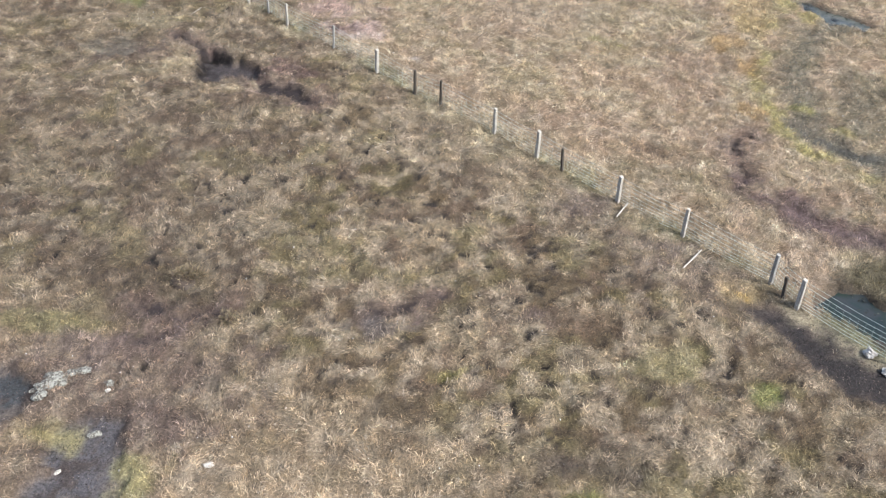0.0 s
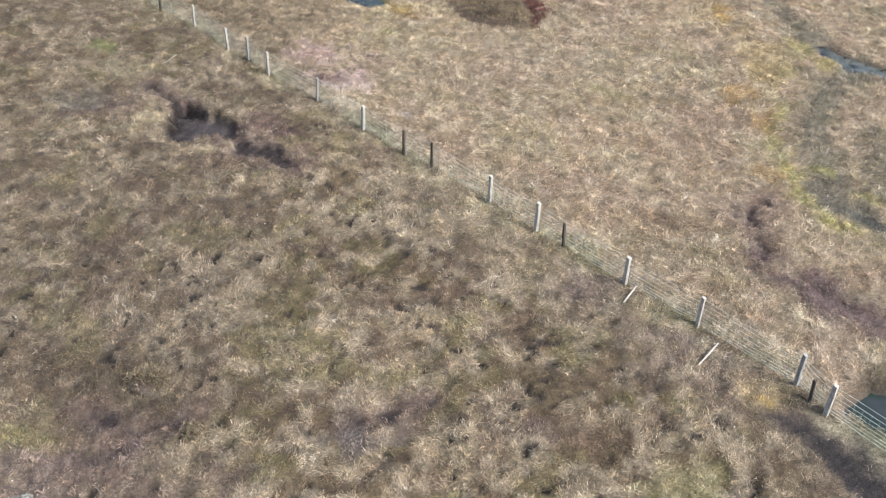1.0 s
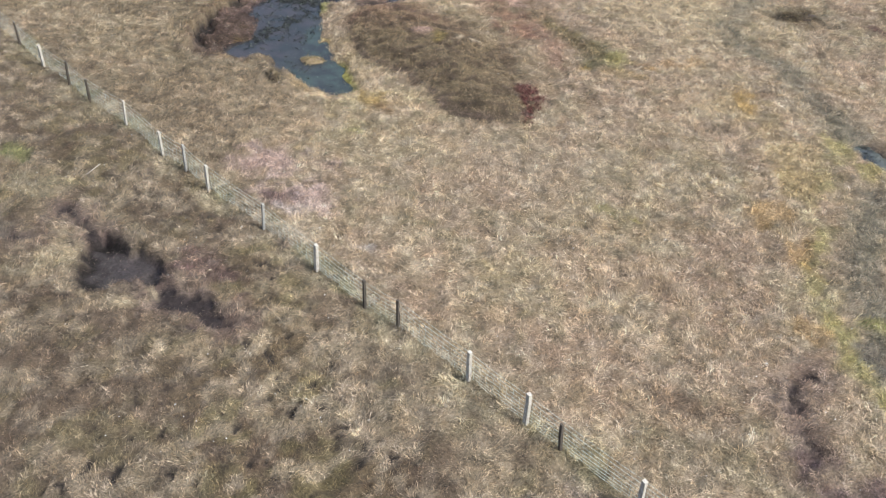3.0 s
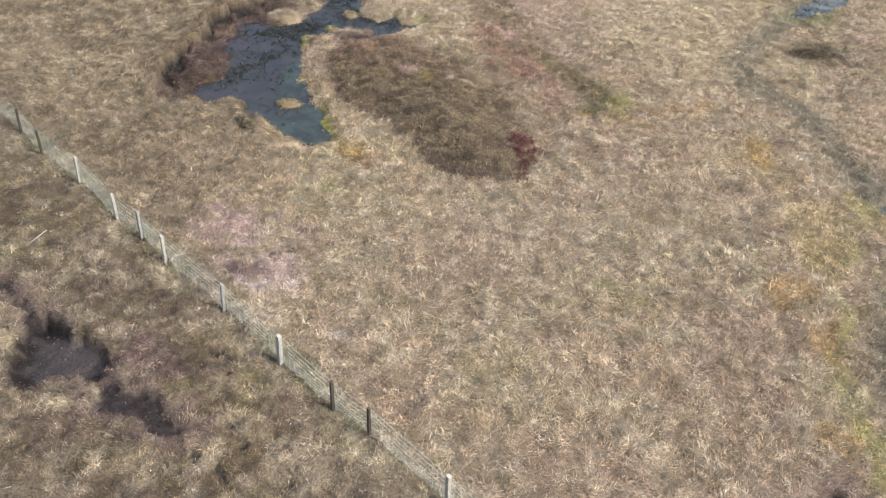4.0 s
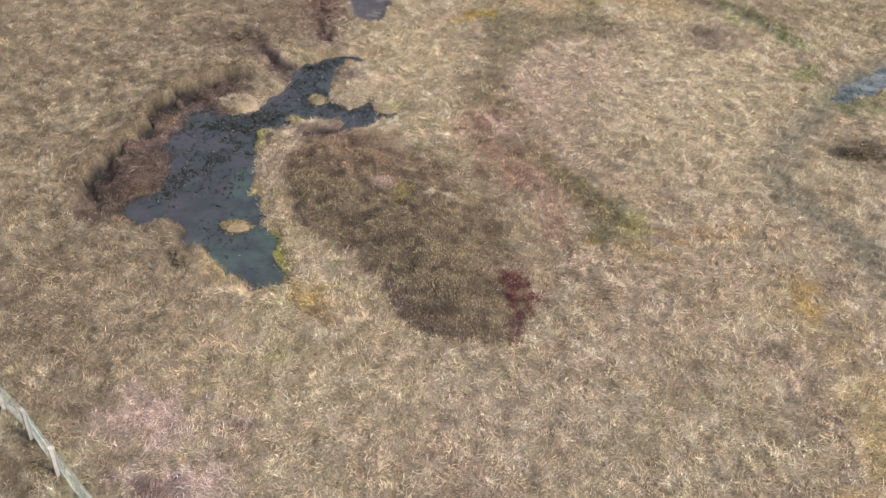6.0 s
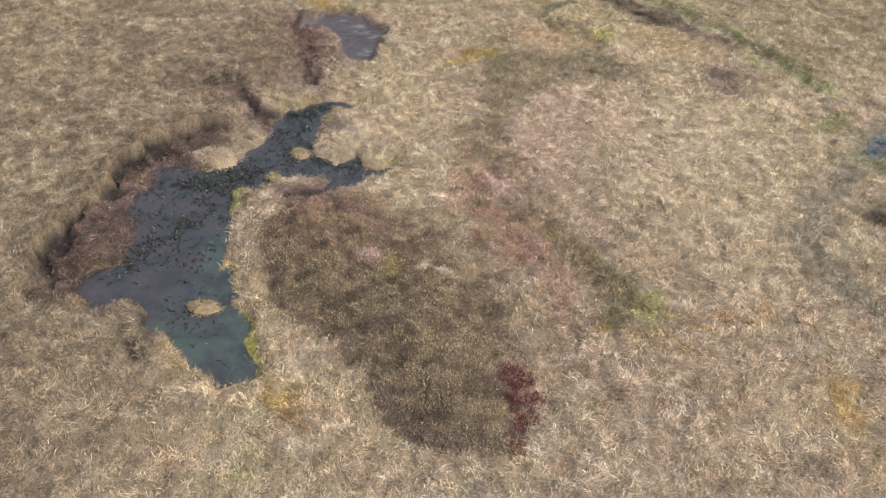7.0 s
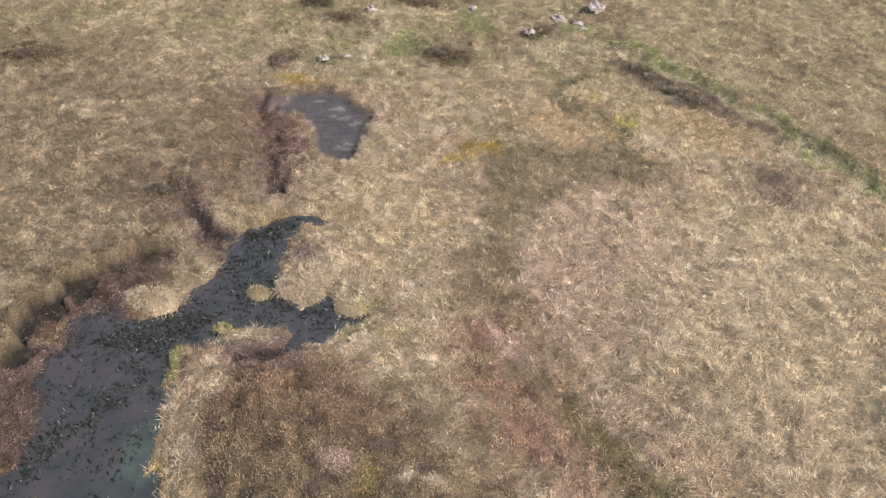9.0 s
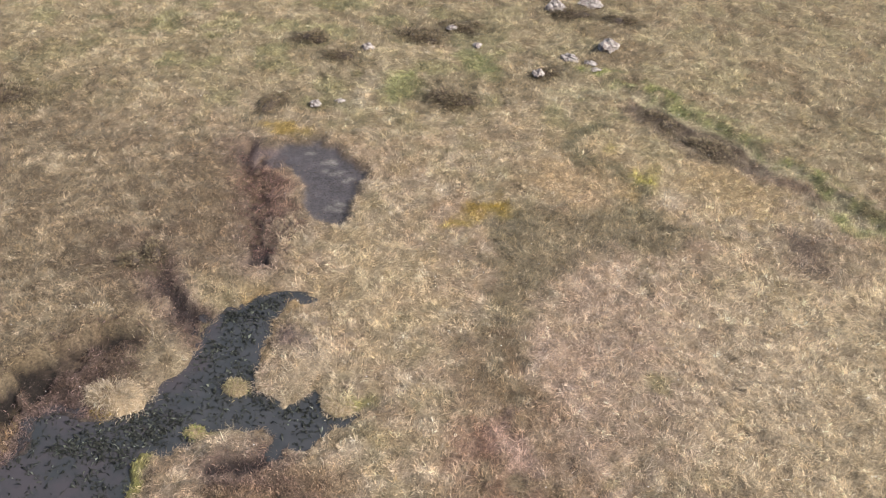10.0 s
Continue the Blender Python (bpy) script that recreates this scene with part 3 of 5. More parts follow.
for points, width, colour, strength in (([(1.2, 65.0), (1.8, 64.0), (3.5, 62.0), (4.9, 60.5), (5.4, 58.9), (4.6, 57.7)], 0.5, (0.17, 0.148, 0.075), 0.8), ([(0.5, 66.2), (1.0, 64.0), (2.2, 61.8), (3.2, 59.6), (3.4, 58.0)], 0.7, (0.30, 0.185, 0.135), 0.75),
                                        ([(-0.2, 64.4), (0.2, 61.6), (0.6, 59.0), (0.9, 56.6)], 0.4, (0.15, 0.105, 0.07), 0.7), ([(0.4, 66.0), (1.3, 65.0)], 0.8, (0.46, 0.33, 0.27), 0.6)):
    paint(along(points, width, 0.55) * step(-0.7, 0.2, rough(GX, GY, 0.7, 3, 141)) * strength, colour)
for x, y, rx, ry, turn, colour, strength in ((8.6, 58.2, 1.6, 0.7, 10, (0.34, 0.20, 0.085), 0.6), (8.3, 57.5, 0.5, 0.3, 0, (0.40, 0.31, 0.05), 0.8), (10.3, 58.8, 0.8, 0.5, 0, (0.36, 0.22, 0.09), 0.6), (12.1, 55.0, 0.8, 1.2, 0, (0.40, 0.25, 0.07), 0.6),
                                             (5.5, 67.0, 0.5, 0.3, 0, (0.15, 0.11, 0.07), 0.7), (7.6, 67.1, 0.4, 0.25, 0, (0.15, 0.11, 0.07), 0.7), (4.5, 57.5, 0.7, 0.4, 0, (0.36, 0.24, 0.07), 0.6), (6.0, 58.5, 0.5, 1.0, 0, (0.30, 0.27, 0.08), 0.5),
                                             (-0.8, 77.4, 1.3, 0.55, 45, (0.30, 0.20, 0.03), 0.85), (-1.9, 76.2, 0.6, 0.4, 30, (0.36, 0.26, 0.06), 0.7), (5.6, 80.2, 0.4, 1.1, 30, (0.40, 0.35, 0.05), 0.85), (4.2, 82.6, 0.35, 0.7, 0, (0.40, 0.34, 0.08), 0.5),
                                             (2.4, 79.6, 1.6, 1.0, 0, (0.46, 0.34, 0.21), 0.6), (6.9, 79.0, 0.9, 0.7, 0, (0.56, 0.44, 0.32), 0.6), (8.6, 71.0, 2.6, 4.0, 0, (0.50, 0.395, 0.29), 0.5), (9.0, 62.0, 2.6, 2.2, 0, (0.50, 0.385, 0.27), 0.5),
                                             (13.4, 78.8, 0.45, 1.4, 8, (0.27, 0.275, 0.10), 0.7), (11.5, 76.8, 1.1, 1.4, 0, (0.185, 0.14, 0.11), 0.8), (9.2, 85.9, 1.6, 0.35, -36, (0.26, 0.28, 0.11), 0.7), (7.0, 87.4, 0.9, 0.3, -40, (0.24, 0.29, 0.08), 0.7),
                                             (4.1, 89.4, 1.1, 0.5, 0, (0.20, 0.25, 0.06), 0.7), (3.6, 87.4, 1.5, 0.5, 0, (0.19, 0.14, 0.10), 0.7), (-1.6, 87.2, 1.3, 1.0, 0, (0.17, 0.14, 0.08), 0.7), (-22.5, 83.0, 4.5, 2.2, 12, (0.20, 0.17, 0.085), 0.6)):
    paint(blot(x, y, rx, ry, turn) * step(-0.8, 0.1, rough(GX, GY, 0.6, 3, 143)) * strength, colour)
paint(along([(4.0, 84.6), (2.7, 83.6), (2.4, 82.4), (2.9, 81.4), (4.4, 81.0), (5.6, 79.6)], 0.32, 0.3) * 0.75, SEDGE, upright=0.6)
paint(along([(6.4, 86.3), (8.3, 84.5), (10.4, 82.5)], 0.5, 0.35) * 0.8, (0.13, 0.095, 0.068))
paint(blot(-11.5, 51.5, 4.2, 4.0, 0) * (1 - near_side) * step(-0.5, 0.3, rough(GX, GY, 0.9, 3, 147)) * 0.55, (0.20, 0.155, 0.105))

# patches by the fence, in the middle and at the near end
for x, y, rx, ry, turn, colour, strength in ((-9.0, 46.8, 1.7, 1.3, 0, (0.50, 0.365, 0.315), 0.85), (-7.2, 44.4, 1.9, 1.2, -20, (0.50, 0.375, 0.33), 0.85), (-8.1, 44.2, 0.7, 0.6, 20, (0.15, 0.095, 0.09), 0.8), (-6.4, 46.6, 1.0, 1.3, 0, (0.34, 0.26, 0.20), 0.5), (-6.2, 46.9, 0.4, 0.5, 0, PURPLE, 0.5), (-7.2, 43.6, 0.9, 0.5, 0, (0.52, 0.44, 0.39), 0.7),
                                             (-3.9, 41.3, 0.5, 0.35, 0, (0.52, 0.44, 0.37), 0.8), (6.6, 35.0, 1.2, 0.8, 0, (0.22, 0.15, 0.10), 0.7), (8.8, 25.9, 1.0, 0.8, 0, (0.48, 0.36, 0.19), 0.6), (8.9, 25.4, 0.35, 0.25, 0, (0.40, 0.26, 0.07), 0.6), (7.6, 27.6, 2.6, 0.8, -42, (0.22, 0.17, 0.155), 0.4), (3.8, 30.2, 1.5, 1.0, -40, (0.22, 0.165, 0.15), 0.5),
                                             (-12.2, 24.4, 3.0, 0.7, 0, (0.12, 0.085, 0.06), 0.45), (-10.0, 24.0, 0.8, 0.8, 0, (0.12, 0.085, 0.06), 0.7), (-3.4, 22.6, 1.2, 0.6, 0, (0.20, 0.165, 0.15), 0.8), (3.2, 23.6, 1.8, 1.0, 0, (0.19, 0.13, 0.085), 0.7), (2.0, 23.8, 0.5, 0.8, 0, PURPLE, 0.6), (6.0, 22.0, 1.6, 0.9, 0, (0.34, 0.30, 0.15), 0.5), (8.6, 21.0, 0.5, 0.8, 0, (0.24, 0.27, 0.08), 0.6),
                                             (-0.7, 20.9, 0.4, 0.2, 0, YELLOW, 0.6), (-13.6, 21.6, 2.6, 0.5, 0, (0.26, 0.24, 0.10), 0.5), (-12.6, 20.6, 1.6, 1.0, 0, (0.23, 0.175, 0.15), 0.6), (-11.8, 17.1, 1.2, 0.6, 0, (0.27, 0.23, 0.10), 0.7), (-9.0, 16.0, 0.8, 0.8, 0, (0.36, 0.32, 0.15), 0.7), (4.0, 17.6, 2.0, 0.8, 0, (0.13, 0.10, 0.08), 0.7), (3.2, 16.4, 0.6, 0.3, 0, (0.26, 0.26, 0.07), 0.7), (-8.6, 18.0, 1.6, 0.8, 0, (0.17, 0.125, 0.105), 0.6),
                                             (-19.5, 46.2, 0.9, 0.6, 0, (0.27, 0.30, 0.10), 0.5), (-17.5, 44.0, 1.6, 1.0, 0, (0.40, 0.34, 0.22), 0.5), (-18.5, 40.8, 1.6, 1.0, 0, (0.22, 0.20, 0.16), 0.5), (-6.4, 40.4, 1.6, 0.6, -42, (0.19, 0.14, 0.12), 0.4), (-9.6, 39.8, 1.6, 0.8, -30, (0.18, 0.11, 0.10), 0.6),
                                             (-2.0, 90.0, 1.6, 1.2, 0, (0.205, 0.23, 0.09), 0.6), (-5.2, 86.8, 1.2, 1.8, 0, (0.25, 0.28, 0.10), 0.6), (6.6, 86.4, 2.0, 0.4, -32, (0.24, 0.28, 0.10), 0.7), (9.2, 84.6, 1.5, 0.4, -30, (0.25, 0.265, 0.11), 0.6), (13.2, 78.8, 1.4, 0.5, -48, (0.25, 0.265, 0.11), 0.6), (15.5, 76.6, 1.2, 0.5, -48, (0.25, 0.265, 0.11), 0.6), (11.4, 76.2, 1.2, 1.6, 0, (0.20, 0.15, 0.115), 0.7), (11.6, 81.0, 1.4, 0.6, -40, (0.24, 0.16, 0.13), 0.6), (-6.6, 86.4, 0.7, 2.2, -12, (0.40, 0.34, 0.25), 0.6), (17.0, 65.6, 1.7, 1.0, 0, (0.14, 0.11, 0.08), 0.8), (17.5, 70.0, 2.4, 1.2, 30, (0.24, 0.25, 0.10), 0.5), (15.5, 72.6, 1.6, 0.8, 30, (0.25, 0.26, 0.09), 0.6), (20.8, 63.8, 1.6, 0.5, -35, (0.12, 0.06, 0.05), 0.8), (18.0, 64.4, 1.2, 0.4, 0, (0.13, 0.10, 0.07), 0.6)):
    paint(blot(x, y, rx, ry, turn) * strength, colour)
paint(along([(1.6, 87.3), (4.0, 87.6), (6.3, 86.8), (8.2, 84.9), (10.2, 83.4), (12.6, 80.9), (15.4, 77.2), (17.5, 74.0)], 0.25, 0.25) * 0.85, (0.46, 0.40, 0.26))
paint(along([(6.0, 87.9), (8.4, 85.7), (10.8, 83.6), (13.2, 80.8), (16.0, 77.2)], 0.35, 0.4) * step(-0.1, 0.4, rough(GX, GY, 0.9, 3, 121)) * 0.8, (0.24, 0.27, 0.09))
paint(along([(11.8, 81.4), (13.4, 79.8), (15.6, 77.9)], 0.6, 0.5) * 0.6, (0.15, 0.11, 0.075))
paint(along([(16.0, 20.2), (10.5, 24.95), (-21.5, 53.75), (-27.0, 59.0)], 0.3, 0.4) * step(-0.3, 0.4, rough(GX, GY, 1.0, 2, 131)) * 0.6, (0.45, 0.38, 0.255), length=0.24)
paint(along([(16.4, 20.6), (10.9, 25.4), (-21.1, 54.2), (-26.6, 59.4)], 0.35, 0.4) * step(-0.2, 0.5, rough(GX, GY, 1.4, 2, 133)) * 0.45, (0.25, 0.25, 0.13))
BUSHES = ((-2.9, 93.2, 1.3, 0.6, 0.3, 5), (-4.6, 91.6, 0.9, 0.4, 0.25, 0), (-2.7, 85.8, 1.5, 0.85, 0.45, -8), (-10.6, 83.6, 0.4, 1.1, 0.5, -20), (-10.1, 90.3, 0.9, 0.5, 0.35, 0), (-8.4, 88.8, 0.9, 0.5, 0.35, 10), (-5.0, 92.2, 1.3, 0.6, 0.3, 0), (-22.3, 82.2, 1.7, 0.8, 0.4, 10), (-12.05, 72.45, 0.4, 0.45, 0.55, 0), (-12.6, 71.8, 0.5, 0.3, 0.3, 0), (17.0, 65.6, 1.5, 0.7, 0.35, 0),
                                 (-10.0, 24.0, 0.75, 0.6, 0.22, 0), (3.0, 96.0, 1.5, 0.6, 0.35, 0), (5.4, 95.4, 1.0, 0.6, 0.4, 0), (1.5, 89.0, 0.9, 0.4, 0.3, 20), (8.7, 83.5, 1.7, 0.55, 0.3, -33), (6.7, 85.4, 1.0, 0.45, 0.25, -40), (-10.4, 54.4, 0.3, 0.5, 0.25, 20), (-8.0, 22.3, 0.25, 0.3, 0.25, 0))
for x, y, rx, ry, high, turn in BUSHES:
    paint(blot(x, y, rx * 1.5 + 0.15, ry * 1.6 + 0.15, turn) * 0.7, (0.15, 0.12, 0.075), length=0.2)
    paint(blot(x, y, rx * 0.9, ry * 0.9, turn) * 0.8, (0.10, 0.078, 0.052), raise_by=0.08)
STREAM_POOLS = {"far": ([(16.4, 70.4), (17.5, 71.9), (19.2, 73.7), (21.2, 75.6), (22.4, 75.4), (20.6, 73.3), (18.6, 71.5), (17.0, 70.3)], -0.16), "mid": ([(16.2, 51.4), (17.1, 51.9), (17.9, 50.7), (19.4, 49.2), (19.0, 48.5), (17.4, 48.9), (16.6, 50.0)], -0.16)}
for outline, level in STREAM_POOLS.values():
    inside = within(outline)
    HEIGHT[:] = HEIGHT + step(-0.35, 0.3, inside) * (level - 0.15 - HEIGHT)
    paint(step(-0.1, 0.1, inside), (0.03, 0.03, 0.03), cover=0.10, wet=0.7)


ledge = [(3.2, 88.2), (4.9, 87.6), (6.4, 86.6), (7.7, 85.9), (9.0, 84.9), (10.3, 83.5), (11.7, 82.2), (12.6, 80.9), (13.4, 79.6), (14.5, 77.8), (16.2, 75.2)]
paint(along([(x + 0.45, y + 0.5) for x, y in ledge], 0.3, 0.3) * step(-0.3, 0.3, grainy) * 0.55, (0.20, 0.15, 0.085), length=0.14)
paint(along([(x + 0.15, y + 0.15) for x, y in ledge], 0.3, 0.3) * step(-0.1, 0.4, rough(GX, GY, 0.8, 3, 161)) * 0.8, (0.25, 0.27, 0.10), length=0.12)
paint(along(ledge, 0.28, 0.2) * step(-0.8, 0.0, rough(GX, GY, 0.7, 3, 163)) * 0.85, (0.50, 0.42, 0.28), length=0.1, raise_by=-0.08)
paint(along([(6.7, 85.8), (8.1, 84.4), (9.4, 83.5), (10.2, 82.5)], 0.55, 0.35) * 0.85, (0.13, 0.098, 0.072), length=0.16)
ledge_gap, ledge_side = line_distance(ledge, False, 0.6)
HEIGHT += np.where(ledge_side > 0, 1.0, 0.0) * step(0.1, 0.55, ledge_gap) * np.exp(-ledge_gap / 6.0) * 0.2 * step(3.0, 5.0, GX) * step(17.5, 15.5, GX)

paint(blot(-11.7, 67.0, 1.9, 1.1, -10) * step(-0.6, 0.2, rugged) * 0.7, (0.16, 0.115, 0.08))
paint(blot(-6.3, 69.3, 1.3, 1.0, 0) * step(-0.3, 0.4, rugged) * 0.6, (0.20, 0.15, 0.135))

paint(blot(-12.6, 52.0, 5.5, 5.0, 0) * (1 - near_side) * step(0.0, -0.3, pool) * step(-0.5, 0.4, mottle + 0.3 * grainy) * 0.42, (0.215, 0.16, 0.10))

# the grown-over drain and its russet margins, the even pale meadow beyond, the purple gully by the fence
for points, width, colour, strength in (([(0.3, 70.2), (1.1, 67.9), (1.8, 66.0), (2.7, 63.8), (3.5, 62.1), (4.2, 60.8), (5.0, 59.5)], 0.4, (0.20, 0.135, 0.085), 0.75), ([(2.9, 63.2), (3.8, 61.6), (4.9, 59.9), (5.2, 58.6)], 0.5, (0.20, 0.165, 0.085), 0.6),
                                        ([(-0.6, 66.0), (0.0, 63.6), (0.9, 61.9), (1.9, 60.9)], 0.8, (0.29, 0.165, 0.12), 0.6), ([(1.6, 69.5), (2.6, 66.5), (4.0, 63.5)], 0.45, (0.52, 0.395, 0.305), 0.6),
                                        ([(10.3, 32.6), (11.2, 32.0), (12.3, 30.6), (13.4, 29.8), (15.0, 29.3)], 0.75, (0.145, 0.098, 0.092), 0.75)):
    paint(along(points, width, 0.4) * step(-0.7, 0.2, rough(GX, GY, 0.6, 3, 181)) * strength, colour)
paint(blot(9.8, 67.5, 4.6, 8.0, 0) * 0.45, (0.485, 0.385, 0.265))
paint(blot(7.6, 31.4, 3.4, 2.6, -40) * step(-0.5, 0.3, mottle) * 0.5, (0.25, 0.19, 0.115))
paint(blot(6.4, 27.4, 3.4, 1.3, -42) * step(-0.4, 0.4, grainy) * 0.5, (0.21, 0.155, 0.132))

# uneven growth at two scales over all that is not bare
uneven = 0.17 * rough(GX, GY, 0.3, 2, 171) + 0.05 * rough(GX, GY, 1.2, 3, 173) + moor * 0.08 * rough(GX, GY, 0.7, 2, 175)
TINT *= np.exp(uneven * step(0.3, 0.8, COVER))[..., None]


def sample(chart, x, y):
    """A map's value at places between the raster's points."""
    u, v = np.clip((x - X0) / STEP, 0, NX - 1.001), np.clip((y - Y0) / STEP, 0, NY - 1.001)
    i, j = u.astype(int), v.astype(int)
    f, g = u - i, v - j
    if chart.ndim == 3:
        f, g = f[..., None], g[..., None]
    return (chart[j, i] * (1 - f) + chart[j, i + 1] * f) * (1 - g) + (chart[j + 1, i] * (1 - f) + chart[j + 1, i + 1] * f) * g


def ground_height(x, y):
    return float(sample(HEIGHT, np.array([float(x)]), np.array([float(y)]))[0])


# ---- meshes ----
def part(name, bm, material, parent=None, label=""):
    me = bpy.data.meshes.new(name)
    bm.to_mesh(me)
    bm.free()
    me.materials.append(material)
    ob = new(name, me)
    ob.parent = parent
    return tagged(ob, label)


def sheet(name, points, faces, material, charts):
    """A mesh of points and faces with attributes on its points."""
    me = bpy.data.meshes.new(name)
    me.from_pydata(points, [], faces) if isinstance(faces, list) else fill(me, points, faces)
    for key, values in charts.items():
        kind, slot = ("FLOAT_COLOR", "color") if values.ndim == 2 else ("FLOAT", "value")
        if values.ndim == 2:
            values = np.concatenate([values, np.ones((len(values), 1))], 1)
        me.attributes.new(key, kind, "POINT").data.foreach_set(slot, values.astype(np.float32).ravel())
    me.materials.append(material)
    return new(name, me)


def fill(me, points, faces):
    """Fast mesh: numpy points and faces with a fixed number of corners."""
    n, k = faces.shape
    me.vertices.add(len(points))
    me.vertices.foreach_set("co", points.astype(np.float32).ravel())
    me.loops.add(n * k)
    me.loops.foreach_set("vertex_index", faces.astype(np.int32).ravel())
    me.polygons.add(n)
    me.polygons.foreach_set("loop_start", np.arange(0, n * k, k, dtype=np.int32))
    me.update(calc_edges=True)


def blades(name, root, heading, lift, length, width, colour, parent=None, droop=0.8):
    """Leaf blades, slim and bent over in the middle, joined into one mesh; colour by blade."""
    n = len(root)
    low = np.stack([np.cos(lift) * np.cos(heading), np.cos(lift) * np.sin(heading), np.sin(lift)], 1)
    bend, swing = lift - droop * rng.uniform(0.3, 1.3, n), heading + rng.normal(0, 0.45, n)
    high = np.stack([np.cos(bend) * np.cos(swing), np.cos(bend) * np.sin(swing), np.sin(bend)], 1)
    twist = heading + np.pi / 2 + rng.normal(0, 0.5, n)
    across = np.stack([np.cos(twist), np.sin(twist), rng.normal(0, 0.35, n)], 1) * (width / 2)[:, None]
    middle = root + low * (length * 0.5)[:, None]
    points = np.stack([root, middle - across, middle + across, middle + high * (length * 0.5)[:, None]], 1).reshape(-1, 3)
    first = 4 * np.arange(n)[:, None]
    faces = np.concatenate([first + (0, 2, 1), first + (1, 2, 3)], 1).reshape(-1, 3)
    if droop == 0:
        points = np.stack([root - across, root + across, root + low * length[:, None]], 1).reshape(-1, 3)
        faces = np.arange(3 * n).reshape(n, 3)
    me = bpy.data.meshes.new(name)
    fill(me, points, faces)
    tint = np.concatenate([np.clip(colour, 0.004, 0.9), np.ones((n, 1))], 1).astype(np.float32)
    me.attributes.new("tint", "FLOAT_COLOR", "FACE").data.foreach_set("color", np.repeat(tint, len(faces) // n, axis=0).ravel())
    me.materials.append(BLADE)
    ob = new(name, me)
    ob.parent = parent
    return ob


# ---- ground and water ----
def axis(stretches, far):
    """Places along one side of the ground: finer where the shores are, ever wider towards the horizon."""
    inner = np.concatenate([np.arange(a, b - pitch / 2, pitch) for a, b, pitch in stretches])
    grow = np.cumsum(0.18 * 1.22 ** np.arange(1, 60))
    grow = grow[grow < far]
    return np.concatenate([stretches[0][0] - grow[::-1], inner, stretches[-1][1] + grow])


ax = axis([(-31.0, -15.6, 0.2), (-15.6, -4.0, 0.1), (-4.0, 27.0, 0.2)], 2500)
ay = axis([(9.0, 36.4, 0.2), (36.4, 41.6, 0.1), (41.6, 53.6, 0.2), (53.6, 73.6, 0.1), (73.6, 108.0, 0.2)], 2500)
gx, gy = np.meshgrid(ax, ay)
gz = sample(HEIGHT, gx, gy)
tint = sample(TINT, gx, gy)
beyond = np.maximum.reduce([X0 + 4 - gx, gx - (X0 + STEP * NX - 4), Y0 + 3 - gy, gy - (Y0 + STEP * NY - 3), np.zeros(gx.shape)])
fade = step(0.0, 4.0, beyond)
wide = np.array((0.36, 0.285, 0.185)) * (1 + 0.35 * rough(gx, gy, 9.0, 4, 141))[..., None]
tint = tint * (1 - fade[..., None]) + wide.clip(0.05, 0.6) * fade[..., None]
gz = gz * (1 - fade) + fade * (0.12 * rough(gx, gy, 6.0, 3, 143) + 0.8 * lumps(gx, gy, 90.0, 145) * step(10.0, 120.0, beyond))
cells = np.arange(len(ax) * len(ay)).reshape(len(ay), len(ax))
quads = np.stack([cells[:-1, :-1], cells[:-1, 1:], cells[1:, 1:], cells[1:, :-1]], -1).reshape(-1, 4)
# ground under the blades darkened to half: shade in the gaps, put into the tint
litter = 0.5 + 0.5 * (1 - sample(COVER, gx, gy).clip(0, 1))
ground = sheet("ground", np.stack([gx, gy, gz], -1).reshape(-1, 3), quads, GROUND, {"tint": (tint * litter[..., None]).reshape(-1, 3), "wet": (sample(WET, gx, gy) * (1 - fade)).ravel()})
ground.data.polygons.foreach_set("use_smooth", np.ones(len(quads), dtype=bool))
tagged(ground, "rough boggy moorland with pale dead grass and bare dark peat", "ground", kind="structure")


def water(name, outline, level, label, mud, edge):
    """A still sheet of water over a hollow; the shore of the ground bounds it."""
    xs, ys = [p[0] for p in outline], [p[1] for p in outline]
    wx, wy = np.meshgrid(np.arange(min(xs) - 0.3, max(xs) + 0.31, 0.2), np.arange(min(ys) - 0.3, max(ys) + 0.31, 0.2))
    inside = within(outline)
    depth = sample(inside, wx, wy)
    keep = np.arange(wx.size).reshape(wx.shape)
    faces = np.stack([keep[:-1, :-1], keep[:-1, 1:], keep[1:, 1:], keep[1:, :-1]], -1).reshape(-1, 4)
    faces = faces[(depth.ravel()[faces] > -0.45).any(1)]
    used, packed = np.unique(faces, return_inverse=True)
    shallow = step(1.5, 0.2, depth + 0.3 * lumps(wx, wy, 0.8, 5))
    if level == POOL_LEVEL:
        shallow = shallow * step(65.0, 62.0, wy)
    shallow = shallow.ravel()[used][:, None]
    colour = np.array(mud) * (1 - shallow) + np.array(edge) * shallow
    muddy = step(0.4, -0.4, wx - 0.12 * (wy - 57.0) + 10.2 + 0.6 * lumps(wx, wy, 0.9, 8)).ravel()[used][:, None] * (level == POOL_LEVEL)
    colour = colour * (1 - muddy) + np.array((0.050, 0.045, 0.049)) * muddy
    points = np.stack([wx.ravel()[used], wy.ravel()[used], np.full(len(used), level)], 1)
    return tagged(sheet(name, points, packed.reshape(-1, 4), WATER, {"tint": colour}), label, "water", kind="structure")


